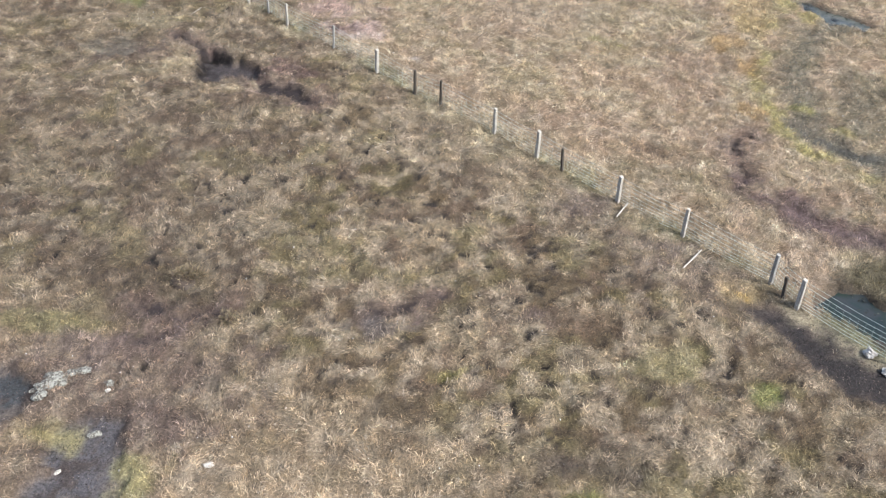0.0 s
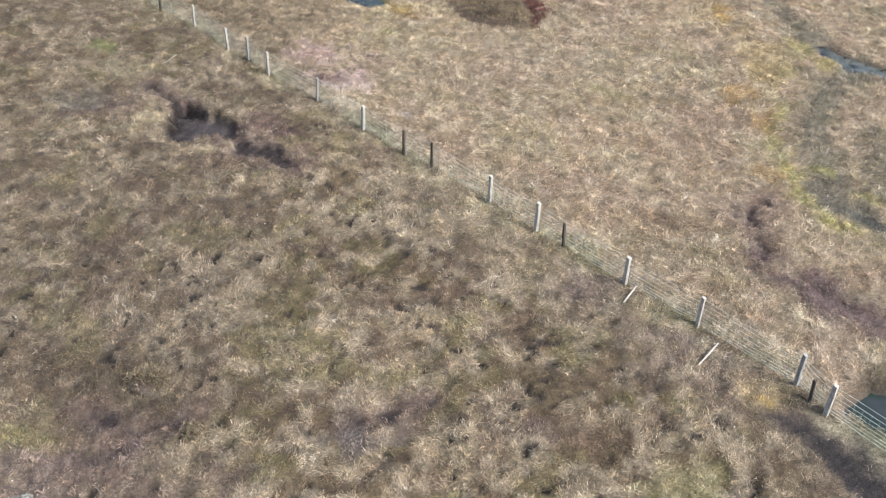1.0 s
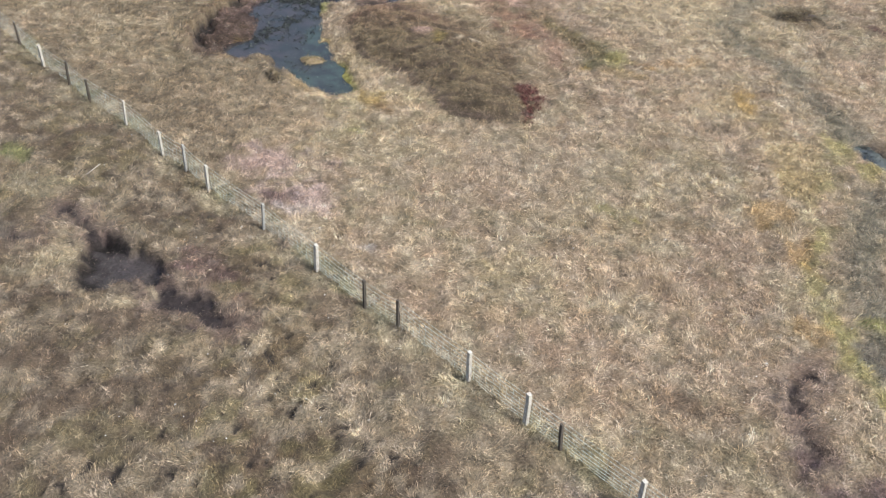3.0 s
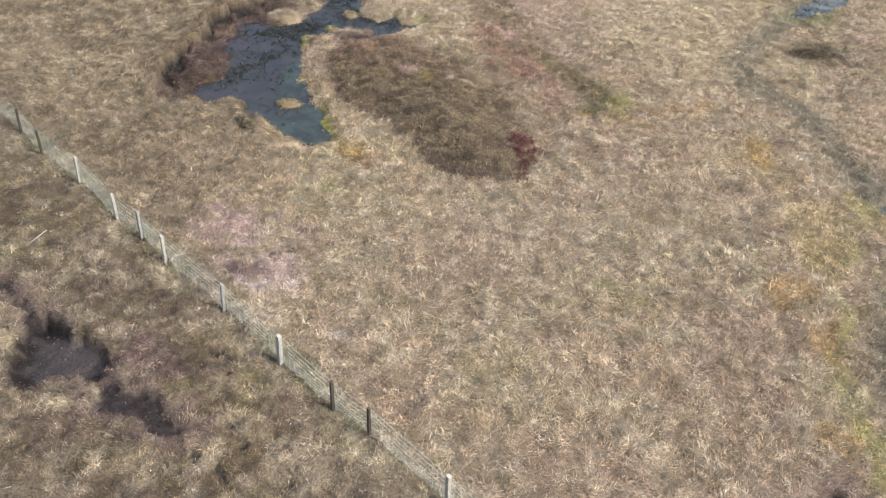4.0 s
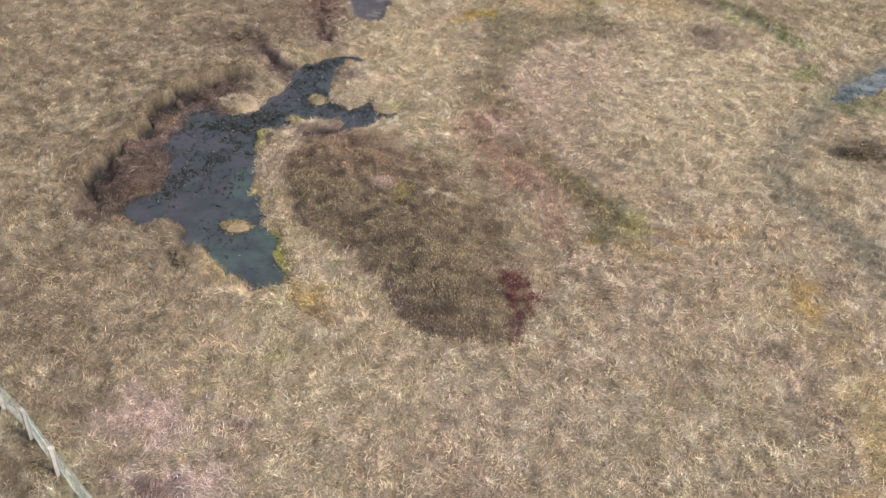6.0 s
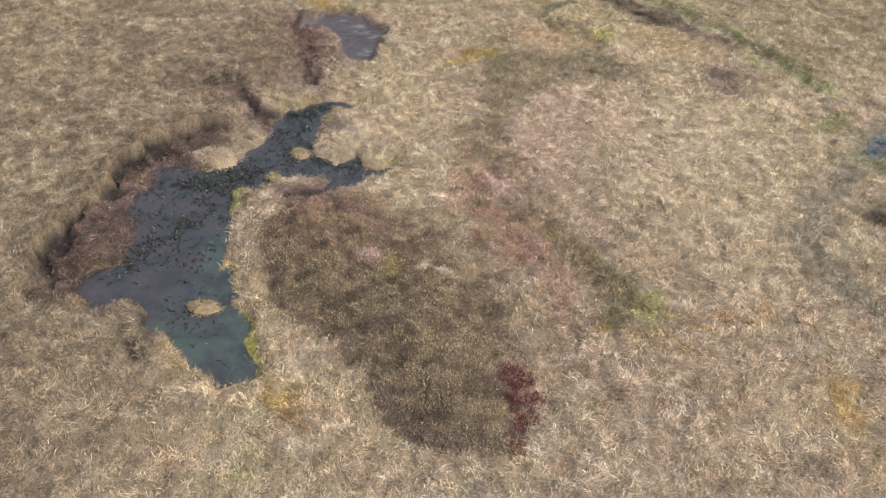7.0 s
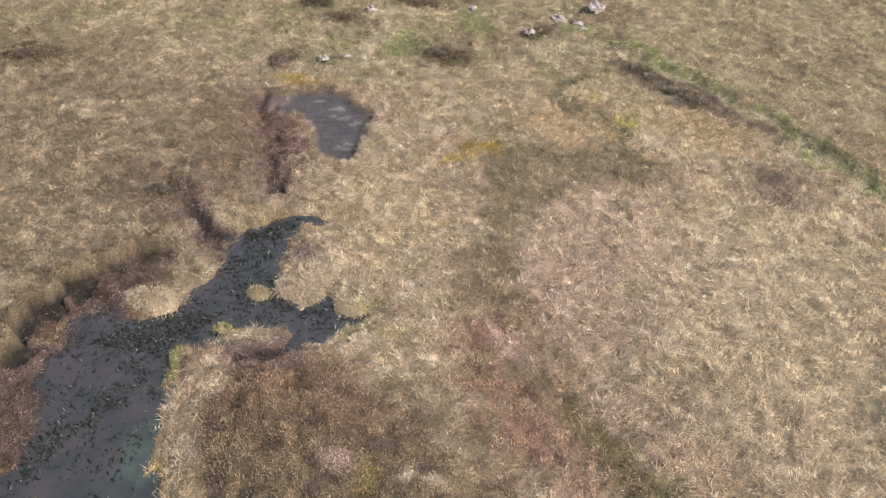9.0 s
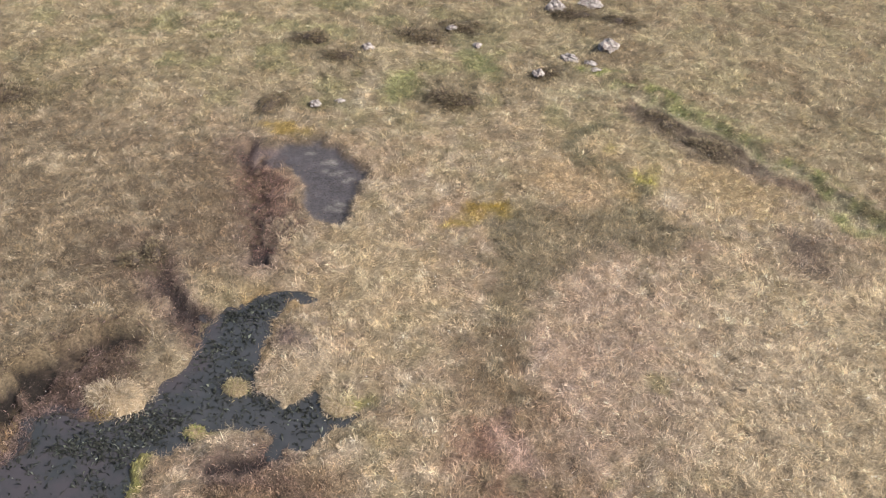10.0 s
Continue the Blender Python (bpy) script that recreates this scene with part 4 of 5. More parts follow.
water("water", POOL, POOL_LEVEL, "dark bog pool with floating weed and mossy shores", (0.046, 0.047, 0.05), (0.048, 0.064, 0.058))
water("water", NEAR_POOL, -0.3, "dark teal bog pool behind the wire fence", (0.014, 0.026, 0.03), (0.02, 0.03, 0.026))
# far pool's pale blue base stands in for the sky's reflection
water("water", STREAM_POOLS["far"][0], STREAM_POOLS["far"][1], "shallow pool in a grassy stream, coloured pale blue for the sky's reflection", (0.15, 0.165, 0.185), (0.13, 0.135, 0.12))
water("water", STREAM_POOLS["mid"][0], STREAM_POOLS["mid"][1], "shallow weedy pool in a grassy stream", (0.10, 0.115, 0.13), (0.10, 0.105, 0.09))

# ---- grass ----
def seen_area(x, y):
    """The stretch of bog that the flight passes over."""
    left = np.interp(y, [12, 45, 106], [-13.5, -28.0, -28.5])
    right = np.interp(y, [12, 50, 106], [12.8, 22.8, 23.5])
    return (x > left) & (x < right)


def meadow(name, tuft_pitch, per_tuft, spread, salt, label, pale=0.0, stature=1.0, droop=0.8, tile=0.9):
    """Tufts of dry blades all over the bog, by the maps of colour, cover and length; neighbours are combed the same way."""
    cols, rows = int(53 / tuft_pitch), int(92 / tuft_pitch)
    tx, ty = np.meshgrid(np.arange(cols) * tuft_pitch - 29.0, np.arange(rows) * tuft_pitch + 13.0)
    tx, ty = (tx + rng.uniform(-0.5, 0.5, tx.shape) * tuft_pitch * 1.3).ravel(), (ty + rng.uniform(-0.5, 0.5, ty.shape) * tuft_pitch * 1.3).ravel()
    ok = seen_area(tx, ty)
    tx, ty = tx[ok], ty[ok]
    n = len(tx)
    lay = 3.2 * rough(tx, ty, tile, 2, salt) + 1.2 * rough(tx, ty, 4.0, 2, salt + 3) + rng.normal(0, 0.35, n)
    lump = rough(tx, ty, 0.4, 2, 19)
    bright, size = np.exp(np.clip(rng.normal(0, 0.18, n), -0.4, 0.3) + 0.22 * lump), np.exp(rng.normal(0, 0.25, n))
    hue = rng.normal(0, 0.035, n)
    bleached = np.where(rng.random(n) < pale * sample(step(0.12, 0.2, LENGTH), tx, ty), rng.uniform(0.2, 0.5, n), 0.0)
    who = np.repeat(np.arange(n), per_tuft)
    m = len(who)
    out, around = np.abs(rng.normal(0, spread, m)), rng.uniform(0, 2 * np.pi, m)
    x, y = tx[who] + out * size[who] * np.cos(around), ty[who] + out * size[who] * np.sin(around)
    keep = rng.random(m) < sample(COVER, x, y)
    who, x, y, around, out = who[keep], x[keep], y[keep], around[keep], out[keep]
    m = len(who)
    up = sample(UPRIGHT, x, y)
    dx = np.cos(around) * 0.6 + 1.0 * np.cos(lay[who])
    dy = np.sin(around) * 0.6 + 1.0 * np.sin(lay[who])
    heading = np.arctan2(dy, dx) + rng.normal(0, 0.3 + 0.6 * up, m)
    lift = np.clip(rng.normal((0.6 if droop else 0.25) + 0.6 * up, 0.25, m), 0.05, 1.5)
    length = stature * sample(LENGTH, x, y) * size[who] ** 0.7 * rng.uniform(0.7, 1.4, m)
    width = rng.uniform(0.008, 0.015, m) * np.clip(1.35 - 0.5 * up, 0.8, 1.3)
    root = np.stack([x, y, sample(HEIGHT, x, y) + rng.uniform(-0.02, 0.03, m) * size[who]], 1)
    colour = sample(TINT, x + rng.normal(0, 0.06, m), y + rng.normal(0, 0.06, m))
    colour = colour + (np.array(PALE) - colour) * bleached[who][:, None]
    colour = colour * (bright[who] * np.exp(np.clip(rng.normal(0.0, 0.30, m), -0.8, 0.34) + 0.42 * rough(x, y, 0.14, 2, 29)))[:, None]
    colour = colour * np.stack([1 + hue[who], np.ones(m), 1 - 1.5 * hue[who]], 1)
    return tagged(blades(name, root, heading, lift, length, width, colour, None, droop), label, "grass", kind="stuff")


meadow("moor_grass", 0.26, 12, 0.12, 203, "pale straw-coloured dead moor grass in lying tufts", pale=0.10, stature=1.1, droop=1.1)
meadow("short_heath", 0.2, 14, 0.12, 233, "short brown heath and moss between the grass tufts", stature=0.95, droop=0.0, tile=0.6)


def heather_cover():
    """Stubbly sprigs on the heather mound."""
    n = 90000
    x, y = rng.uniform(-8.6, 2.8, n), rng.uniform(50.8, 64.2, n)
    keep = rng.random(n) < sample(body, x, y)
    x, y = x[keep], y[keep]
    n = len(x)
    root = np.stack([x, y, sample(HEIGHT, x, y)], 1)
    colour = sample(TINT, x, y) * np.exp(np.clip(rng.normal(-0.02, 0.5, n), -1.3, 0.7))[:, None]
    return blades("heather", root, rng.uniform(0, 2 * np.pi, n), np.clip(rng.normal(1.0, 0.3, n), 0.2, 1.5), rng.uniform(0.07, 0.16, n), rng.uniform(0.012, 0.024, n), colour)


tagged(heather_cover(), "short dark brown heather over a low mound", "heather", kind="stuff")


def red_stalks():
    """Crimson-brown stalks at the end of the mound."""
    n = 4400
    pick = rng.integers(0, 5, n)
    cx, cy = np.array([1.55, 1.95, 2.3, 2.0, 1.8])[pick], np.array([54.9, 54.3, 54.1, 53.4, 52.4])[pick]
    sx, sy = np.array([0.22, 0.28, 0.2, 0.22, 0.14])[pick], np.array([0.25, 0.3, 0.25, 0.35, 0.5])[pick]
    x, y = cx + rng.normal(0, 1, n) * sx, cy + rng.normal(0, 1, n) * sy
    keep = rough(x, y, 0.45, 2, 431) > 0.0
    x, y = x[keep], y[keep]
    n = len(x)
    root = np.stack([x, y, sample(HEIGHT, x, y)], 1)
    tones = np.array([(0.16, 0.05, 0.047), (0.095, 0.03, 0.028), (0.25, 0.12, 0.10), (0.05, 0.02, 0.018), (0.15, 0.08, 0.06)])
    return blades("red_stalks", root, rng.uniform(0, 2 * np.pi, n), rng.uniform(0.4, 1.4, n), rng.uniform(0.1, 0.24, n), rng.uniform(0.012, 0.024, n), tones[rng.integers(0, 5, n)] * np.exp(rng.normal(0, 0.25, n))[:, None])


tagged(red_stalks(), "dark crimson stalks beside the heather mound", "heather", kind="stuff")


def stalks(name, mask, box, count, tones, toward, label):
    """Dead stalks and overhanging heather on a peat bank."""
    x, y = rng.uniform(box[0], box[1], count), rng.uniform(box[2], box[3], count)
    keep = rng.random(count) < sample(mask, x, y)
    x, y = x[keep], y[keep]
    n = len(x)
    root = np.stack([x, y, sample(HEIGHT, x, y)], 1)
    tones = np.array(tones)
    pick = np.clip(1.8 + 1.7 * rough(x, y, 0.6, 2, 411) + rng.normal(0, 0.9, n), 0, len(tones) - 1).astype(int)
    colour = tones[pick] * np.exp(np.clip(rng.normal(0.0, 0.4, n), -1.0, 0.7))[:, None]
    made = blades(name, root, rng.normal(toward, 1.0, n), np.clip(rng.normal(0.7, 0.35, n), 0.0, 1.5), rng.uniform(0.1, 0.26, n), rng.uniform(0.012, 0.024, n), colour, None, 1.2)
    return tagged(made, label, "heather", kind="stuff")


stalks("bank_heather", np.clip(SLOPE * 0.9 + step(0.9, 0.3, gap) * above * bank_end * 0.5, 0, 1) * step(0.05, -0.1, pool) * (1 - 0.95 * shaded_crevice), (-16.5, -9.5, 54.0, 70.0), 60000,
       [(0.038, 0.026, 0.022), (0.085, 0.056, 0.046), (0.135, 0.09, 0.078), (0.23, 0.16, 0.142), (0.105, 0.075, 0.06)], -0.5, "brown heather and dead stalks hanging over a peat bank")
stalks("bank_heather", along([(-10.4, 79.2), (-9.9, 78.0), (-9.3, 76.6), (-8.8, 75.2), (-8.5, 74.0)], 0.8, 0.4) * step(0.1, -0.1, within(PEAT_POOL)), (-11.5, -7.0, 72.8, 80.6), 14000,
       [(0.045, 0.026, 0.025), (0.105, 0.058, 0.052), (0.19, 0.11, 0.092), (0.28, 0.185, 0.15)], -0.3, "reddish dead stalks on the bank of a peat cutting")
stalks("bank_heather", along([(-12.1, 71.8), (-11.1, 70.9), (-10.4, 70.0), (-9.7, 69.6)], 0.6, 0.4) + along([(-7.4, 64.0), (-6.5, 64.3), (-5.8, 64.8)], 0.35, 0.3), (-13.0, -5.0, 63.0, 73.0), 30000,
       [(0.035, 0.024, 0.022), (0.09, 0.058, 0.05), (0.15, 0.10, 0.086), (0.25, 0.175, 0.14)], -0.5, "dark purple-brown stalks in a small peat gully")


# ---- fence ----
def oval_ring(bm, x, y, z, rx, ry, count, salt=0.0, wobble=0.0):
    return [bm.verts.new((x + rx * math.cos(a) * (1 + wobble * noise.noise((3 * math.cos(a), 3 * math.sin(a), z * 6 + salt))), y + ry * math.sin(a) * (1 + wobble * noise.noise((3 * math.cos(a), 3 * math.sin(a), z * 6 + salt + 9))), z))
            for a in (2 * math.pi * (k + 0.5) / count for k in range(count))]


def skin(bm, rings):
    for a, b in zip(rings, rings[1:]):
        for k in range(len(a)):
            bm.faces.new((a[k], a[(k + 1) % len(a)], b[(k + 1) % len(b)], b[k]))
    bm.faces.new(rings[-1])
    bm.faces.new(rings[0][::-1])


def stake_mesh(width, height, wobble, salt, count=12):
    """A sawn or split stake: slight taper, worn edges, a sloping weathered top, its foot in the ground."""
    bm = bmesh.new()
    levels = [-0.35, -0.02, 0.2, 0.45, 0.7, 0.9, 0.985, 1.0]
    rings = [oval_ring(bm, 0.012 * noise.noise((z * 2, salt, 1)), 0.012 * noise.noise((z * 2, salt, 5)), z * height if z > 0 else z, width * 0.56 * (1.06 - 0.08 * z) * (0.93 if z == 1.0 else 1), width * 0.56 * (1.06 - 0.08 * z) * (0.93 if z == 1.0 else 1), count, salt, wobble) for z in levels]
    for ring in rings:
        for v in ring:
            reach = max(abs(v.co.x), abs(v.co.y)) / max(math.hypot(v.co.x, v.co.y), 1e-6)
            v.co.x, v.co.y = v.co.x * (0.25 + 0.78 / reach) * 0.92, v.co.y * (0.25 + 0.78 / reach) * 0.92
    for ring in rings[-2:]:
        for v in ring:
            v.co.z += 0.25 * v.co.x
    skin(bm, rings)
    return bm


def wire_tube(bm, points, radius):
    """A thin wire through the points, three-sided."""
    rings = []
    for k, p in enumerate(points):
        a, b = Vector(points[max(k - 1, 0)]), Vector(points[min(k + 1, len(points) - 1)])
        q = (b - a).to_track_quat("Z", "Y")
        rings.append([bm.verts.new(Vector(p) + q @ Vector((radius * math.cos(t), radius * math.sin(t), 0))) for t in (0.5, 2.6, 4.7)])
    skin(bm, rings)


# along the line: x, y, height, width, kind, lean across and along in degrees
POSTS = [(-25.5, 57.85, 1.2, 0.10, "pale", 1, 1), (-23.3, 55.85, 1.15, 0.08, "dark", -2, 2), (-21.35, 54.0, 1.15, 0.10, "pale", -2, 1), (-19.55, 52.5, 1.15, 0.075, "dark", 2, -3), (-17.97, 50.95, 1.15, 0.08, "dark", -1, -2), (-15.5, 48.8, 1.15, 0.085, "pale", 1, 1),
         (-13.28, 46.74, 1.15, 0.095, "pale", -1, 1), (-12.0, 45.72, 1.2, 0.085, "grey", 0, 0), (-10.8, 44.65, 1.18, 0.095, "pale", 0, 0), (-8.0, 42.13, 1.15, 0.085, "grey", 1, -1), (-5.61, 39.93, 1.16, 0.12, "pale", 1, 0), (-3.66, 38.25, 1.2, 0.085, "dark", 0, 1), (-2.42, 37.27, 1.2, 0.08, "dark", -1, -1),
         (0.04, 35.05, 1.2, 0.11, "pale", 0, 1), (1.84, 33.5, 1.25, 0.12, "grey_pale", 0, 0), (2.83, 32.57, 1.0, 0.08, "dark", 2, 5), (4.95, 30.75, 1.2, 0.12, "pale", -1, 0), (7.21, 28.8, 1.22, 0.11, "grey_pale", 0, 0), (9.88, 26.2, 1.25, 0.11, "grey", 0, 1), (10.2, 25.6, 0.85, 0.085, "dark", 3, 6),
         (10.6, 25.19, 1.2, 0.125, "pale", 0, 1), (13.35, 22.7, 1.2, 0.11, "pale", 1, 0), (15.7, 20.6, 1.2, 0.11, "grey", 0, -1)]
POST_LOOK = {"pale": (PALE_WOOD, "bleached pale wooden fence post", 0.05), "grey_pale": (PALE_WOOD, "split pale wooden fence post", 0.14), "grey": (GREY_WOOD, "weathered grey wooden fence post", 0.08), "dark": (DARK_WOOD, "old dark damp wooden stake", 0.25)}
fence = tagged(new("fence"), "old stock fence of mixed wooden posts and wire netting", "fence")
fence.location = (POSTS[8][0], POSTS[8][1], ground_height(POSTS[8][0], POSTS[8][1]))
bpy.context.view_layer.update()
RUN = Vector((FENCE_B[0] - FENCE_A[0], FENCE_B[1] - FENCE_A[1], 0)).normalized()
ACROSS = Vector((-RUN.y, RUN.x, 0))
feet = []
for k, (x, y, height, width, kind, over, on) in enumerate(POSTS):
    material, label, wobble = POST_LOOK[kind]
    post = part("post", stake_mesh(width * 1.12, height, wobble, k * 3.7), material, fence, label)
    z = ground_height(x, y)
    if NEAR_POOL[0][0] < x:
        z = max(z, -0.25)
    turn = Matrix.Rotation(radians(over), 4, RUN) @ Matrix.Rotation(radians(on), 4, ACROSS) @ Matrix.Rotation(math.atan2(RUN.y, RUN.x) + 0.3 * noise.noise((k * 1.7, 0, 0)), 4, "Z")
    post.matrix_parent_inverse = fence.matrix_world.inverted()
    post.matrix_basis = Matrix.Translation((x, y, z)) @ turn
    feet.append(Vector((x, y, z)))
feet = [f for f, p in zip(feet, POSTS) if p[2] > 1.05]


def wire_place(s, height):
    """The place on the netting s spans from its start, at that height, with a little slack between the posts."""
    i = min(int(s), len(feet) - 2)
    f = s - i
    p = feet[i].lerp(feet[i + 1], f) - ACROSS * 0.075
    slack = 0.05 * noise.noise((s * 0.9, height * 2, 3)) * math.sin(math.pi * f)
    return (p.x + slack * ACROSS.x, p.y + slack * ACROSS.y, p.z + height - 0.05 * math.sin(math.pi * f) + 0.015 * noise.noise((s * 3, height * 5, 7)))


RAILS = (0.05, 0.16, 0.28, 0.41, 0.56, 0.72, 0.90, 1.08)
for height in RAILS:
    bm = bmesh.new()
    wire_tube(bm, [wire_place(k / 6, height) for k in range(6 * (len(feet) - 1) + 1)], 0.0066 if height in (0.05, 0.90) else 0.0056)
    wire = part("line_wire", bm, WIRE, fence, "thin galvanised line wire")
    wire.matrix_parent_inverse = fence.matrix_world.inverted()
for i in range(len(feet) - 1):
    bm = bmesh.new()
    count = max(3, round((feet[i + 1] - feet[i]).length / 0.27))
    for k in range(count):
        wire_tube(bm, [wire_place(i + (k + 0.5) / count, h) for h in RAILS[:-1]], 0.0036)
    stays = part("netting_panel", bm, WIRE, fence, "upright wires of the netting")
    stays.matrix_parent_inverse = fence.matrix_world.inverted()


# ---- stones, wood and hummocks ----
def stone(name, x, y, size, flat, material, label, salt, sink=0.25, turn=0.0, stretch=1.0):
    bm = bmesh.new()
    bmesh.ops.create_icosphere(bm, subdivisions=3, radius=size)
    for v in bm.verts:
        n = v.co.normalized()
        k = 1 + 0.34 * noise.noise(n * 1.6 + Vector((salt, 0, 0))) + 0.22 * noise.noise(n * 4.1 + Vector((0, salt, 0))) + 0.10 * noise.noise(n * 9 + Vector((0, 0, salt)))
        for cut in ((0.7, 0.2, 0.68), (-0.5, 0.6, 0.62), (-0.2, -0.8, 0.56), (0.3, -0.5, -0.8)):
            reach = n.dot(Vector(cut).normalized())
            if reach > 0.72:
                k *= 0.72 / reach * (0.96 + 0.04 * noise.noise(n * 8))
        v.co = Vector((n.x * size * k * stretch, n.y * size * k, n.z * size * k * flat))
    ob = part(name, bm, material)
    ob.matrix_basis = pose(x, y, ground_height(x, y) + size * flat * (0.8 - sink), 0, 0, turn)
    return tagged(ob, label, "stone")


stone("stone", 12.5, 23.2, 0.2, 0.8, QUARTZ, "pale angular stone standing on black peat", 1.3, 0.0, 20)
stone("stone", 12.85, 22.4, 0.2, 0.7, QUARTZ, "pale angular stone at the edge of black peat", 4.1, 0.0, 70)
stone("stone", -7.1, 16.6, 0.10, 0.5, QUARTZ, "small flat white stone lying in the grass", 7.7, -0.1, 10, 1.4)
stone("stone", -11.1, 16.0, 0.07, 0.6, QUARTZ, "small white stone on wet mud", 9.2, -0.1, 50, 1.6)
stone("stone", -9.45, 16.2, 0.04, 0.7, QUARTZ, "tiny white pebble on wet mud", 2.9, -0.1)
for x, y, size, flat, turn, long in ((-12.6, 18.95, 0.26, 0.35, 20, 1.2), (-12.5, 19.3, 0.22, 0.35, -10, 1.3), (-12.15, 19.55, 0.24, 0.3, 40, 1.5), (-12.25, 19.15, 0.18, 0.4, 0, 1.1), (-12.6, 18.5, 0.2, 0.4, 60, 1.1), (-11.8, 19.7, 0.17, 0.35, 10, 1.4), (-12.9, 18.8, 0.13, 0.4, 30, 1.2)):
    stone("boulder", x, y, size, flat, LICHENED, "low grey boulder crusted with pale lichen", 12.4 + x * 3 + y, 0.5, turn, long)
stone("stone", -10.85, 19.25, 0.16, 0.5, LICHENED, "small lichen-grey stone in brown grass", 20.5, 0.4)
stone("stone", -10.6, 17.4, 0.14, 0.5, LICHENED, "flat grey stone lying on wet mud", 21.5, 0.2, 30, 1.5)
stone("stone", -10.75, 18.95, 0.08, 0.7, QUARTZ, "tiny white pebble in brown grass", 22.5, 0.0)
stone("boulder", 4.5, 91.9, 0.5, 0.9, ROCK, "grey lichen-spotted boulder on the green moor", 25.3, 0.1, 30)
stone("boulder", 2.6, 90.7, 0.36, 0.6, ROCK, "low grey boulder with white lichen", 31.8, 0.1, -20, 1.4)
stone("boulder", 1.1, 88.6, 0.3, 0.75, ROCK, "rounded grey boulder in heather", 33.4, 0.1)
stone("boulder", 1.9, 96.3, 0.5, 0.8, ROCK, "grey boulder beside a heather clump", 37.1, 0.1, 0, 1.1)
stone("boulder", 3.8, 97.4, 0.5, 0.7, ROCK, "broad grey boulder beside a heather clump", 38.6, 0.1, 0, 1.4)
stone("stone", 3.6, 90.2, 0.22, 0.5, ROCK, "flat pale stone in the turf", 41.0, 0.0, -35, 1.5)
stone("stone", -3.4, 92.9, 0.24, 0.6, ROCK, "pale grey stone in a heather clump", 51.0, 0.0, 10, 1.3)
stone("stone", -2.0, 91.3, 0.22, 0.6, ROCK, "pale grey stone beside green moss", 53.0, 0.0, 60, 1.2)
stone("stone", -7.7, 84.5, 0.16, 0.5, ROCK, "small grey stone in short grass", 55.0, 0.0, 20, 1.4)
stone("stone", 3.8, 89.6, 0.2, 0.5, ROCK, "flat pale stone in the turf", 43.0, 0.0, 10, 1.4)
stone("stone", -8.7, 84.0, 0.26, 0.8, ROCK, "grey stone standing in short grass", 45.5, 0.0)
stone("stone", -7.3, 89.9, 0.3, 0.6, ROCK, "grey stone beside a heather bush", 47.5, 0.0)


def stick(x0, y0, x1, y1, thick, label, lift=0.06, salt=0.0):
    """A broken length of old post lying on the grass."""
    a, b = Vector((x0, y0, ground_height(x0, y0) + 0.06)), Vector((x1, y1, ground_height(x1, y1) + 0.06 + lift))
    bm = bmesh.new()
    length = (b - a).length
    rings = [oval_ring(bm, 0.03 * noise.noise((z, salt, 2)), 0.03 * noise.noise((z, salt, 4)), z * length, thick * (0.55 if z in (0.0, 1.0) else 0.9 + 0.25 * noise.noise((z * 3, salt, 0))), thick * 0.6, 7, salt, 0.2) for z in (0.0, 0.06, 0.25, 0.5, 0.75, 0.94, 1.0)]
    skin(bm, rings)
    ob = part("stick", bm, PALE_WOOD)
    ob.matrix_basis = Matrix.Translation(a) @ (b - a).to_track_quat("Z", "Y").to_matrix().to_4x4()
    return tagged(ob, label, "stick")


stick(4.82, 29.6, 5.3, 30.4, 0.035, "broken pale length of post lying by the fence", 0.15, 1.0)
stick(7.0, 26.85, 7.75, 27.85, 0.035, "bleached broken stake lying in grass by the fence", 0.1, 2.0)
stick(-15.85, 44.9, -15.5, 45.65, 0.025, "thin bleached stick lying in the grass", 0.05, 3.0)


def dome(x, y, rx, ry, high, base):
    """A low uneven dome of peat."""
    bm = bmesh.new()
    rings = [oval_ring(bm, 0, 0, base + (high - base) * h, rx * r, ry * r, 20, x, 0.16) for h, r in ((0.0, 1.02), (0.35, 1.0), (0.7, 0.86), (0.92, 0.55), (1.0, 0.2))]
    skin(bm, rings)
    return bm


PEAT_MAT = Nodes("damp_peat", 0.7)
PEAT_MAT.base(PEAT_MAT.mix(PEAT_MAT.noise(0.08, 5.0), (0.03, 0.022, 0.018), (0.08, 0.055, 0.04)))
PEAT_MAT.bump(PEAT_MAT.noise(0.04, 4.0), 0.02)


THATCH = Nodes("dry_thatch", 0.9)
THATCH.base(THATCH.mix(THATCH.noise(0.05, 5.0), (0.20, 0.145, 0.085), (0.40, 0.31, 0.20)))
THATCH.bump(THATCH.noise(0.03, 5.0), 0.03)


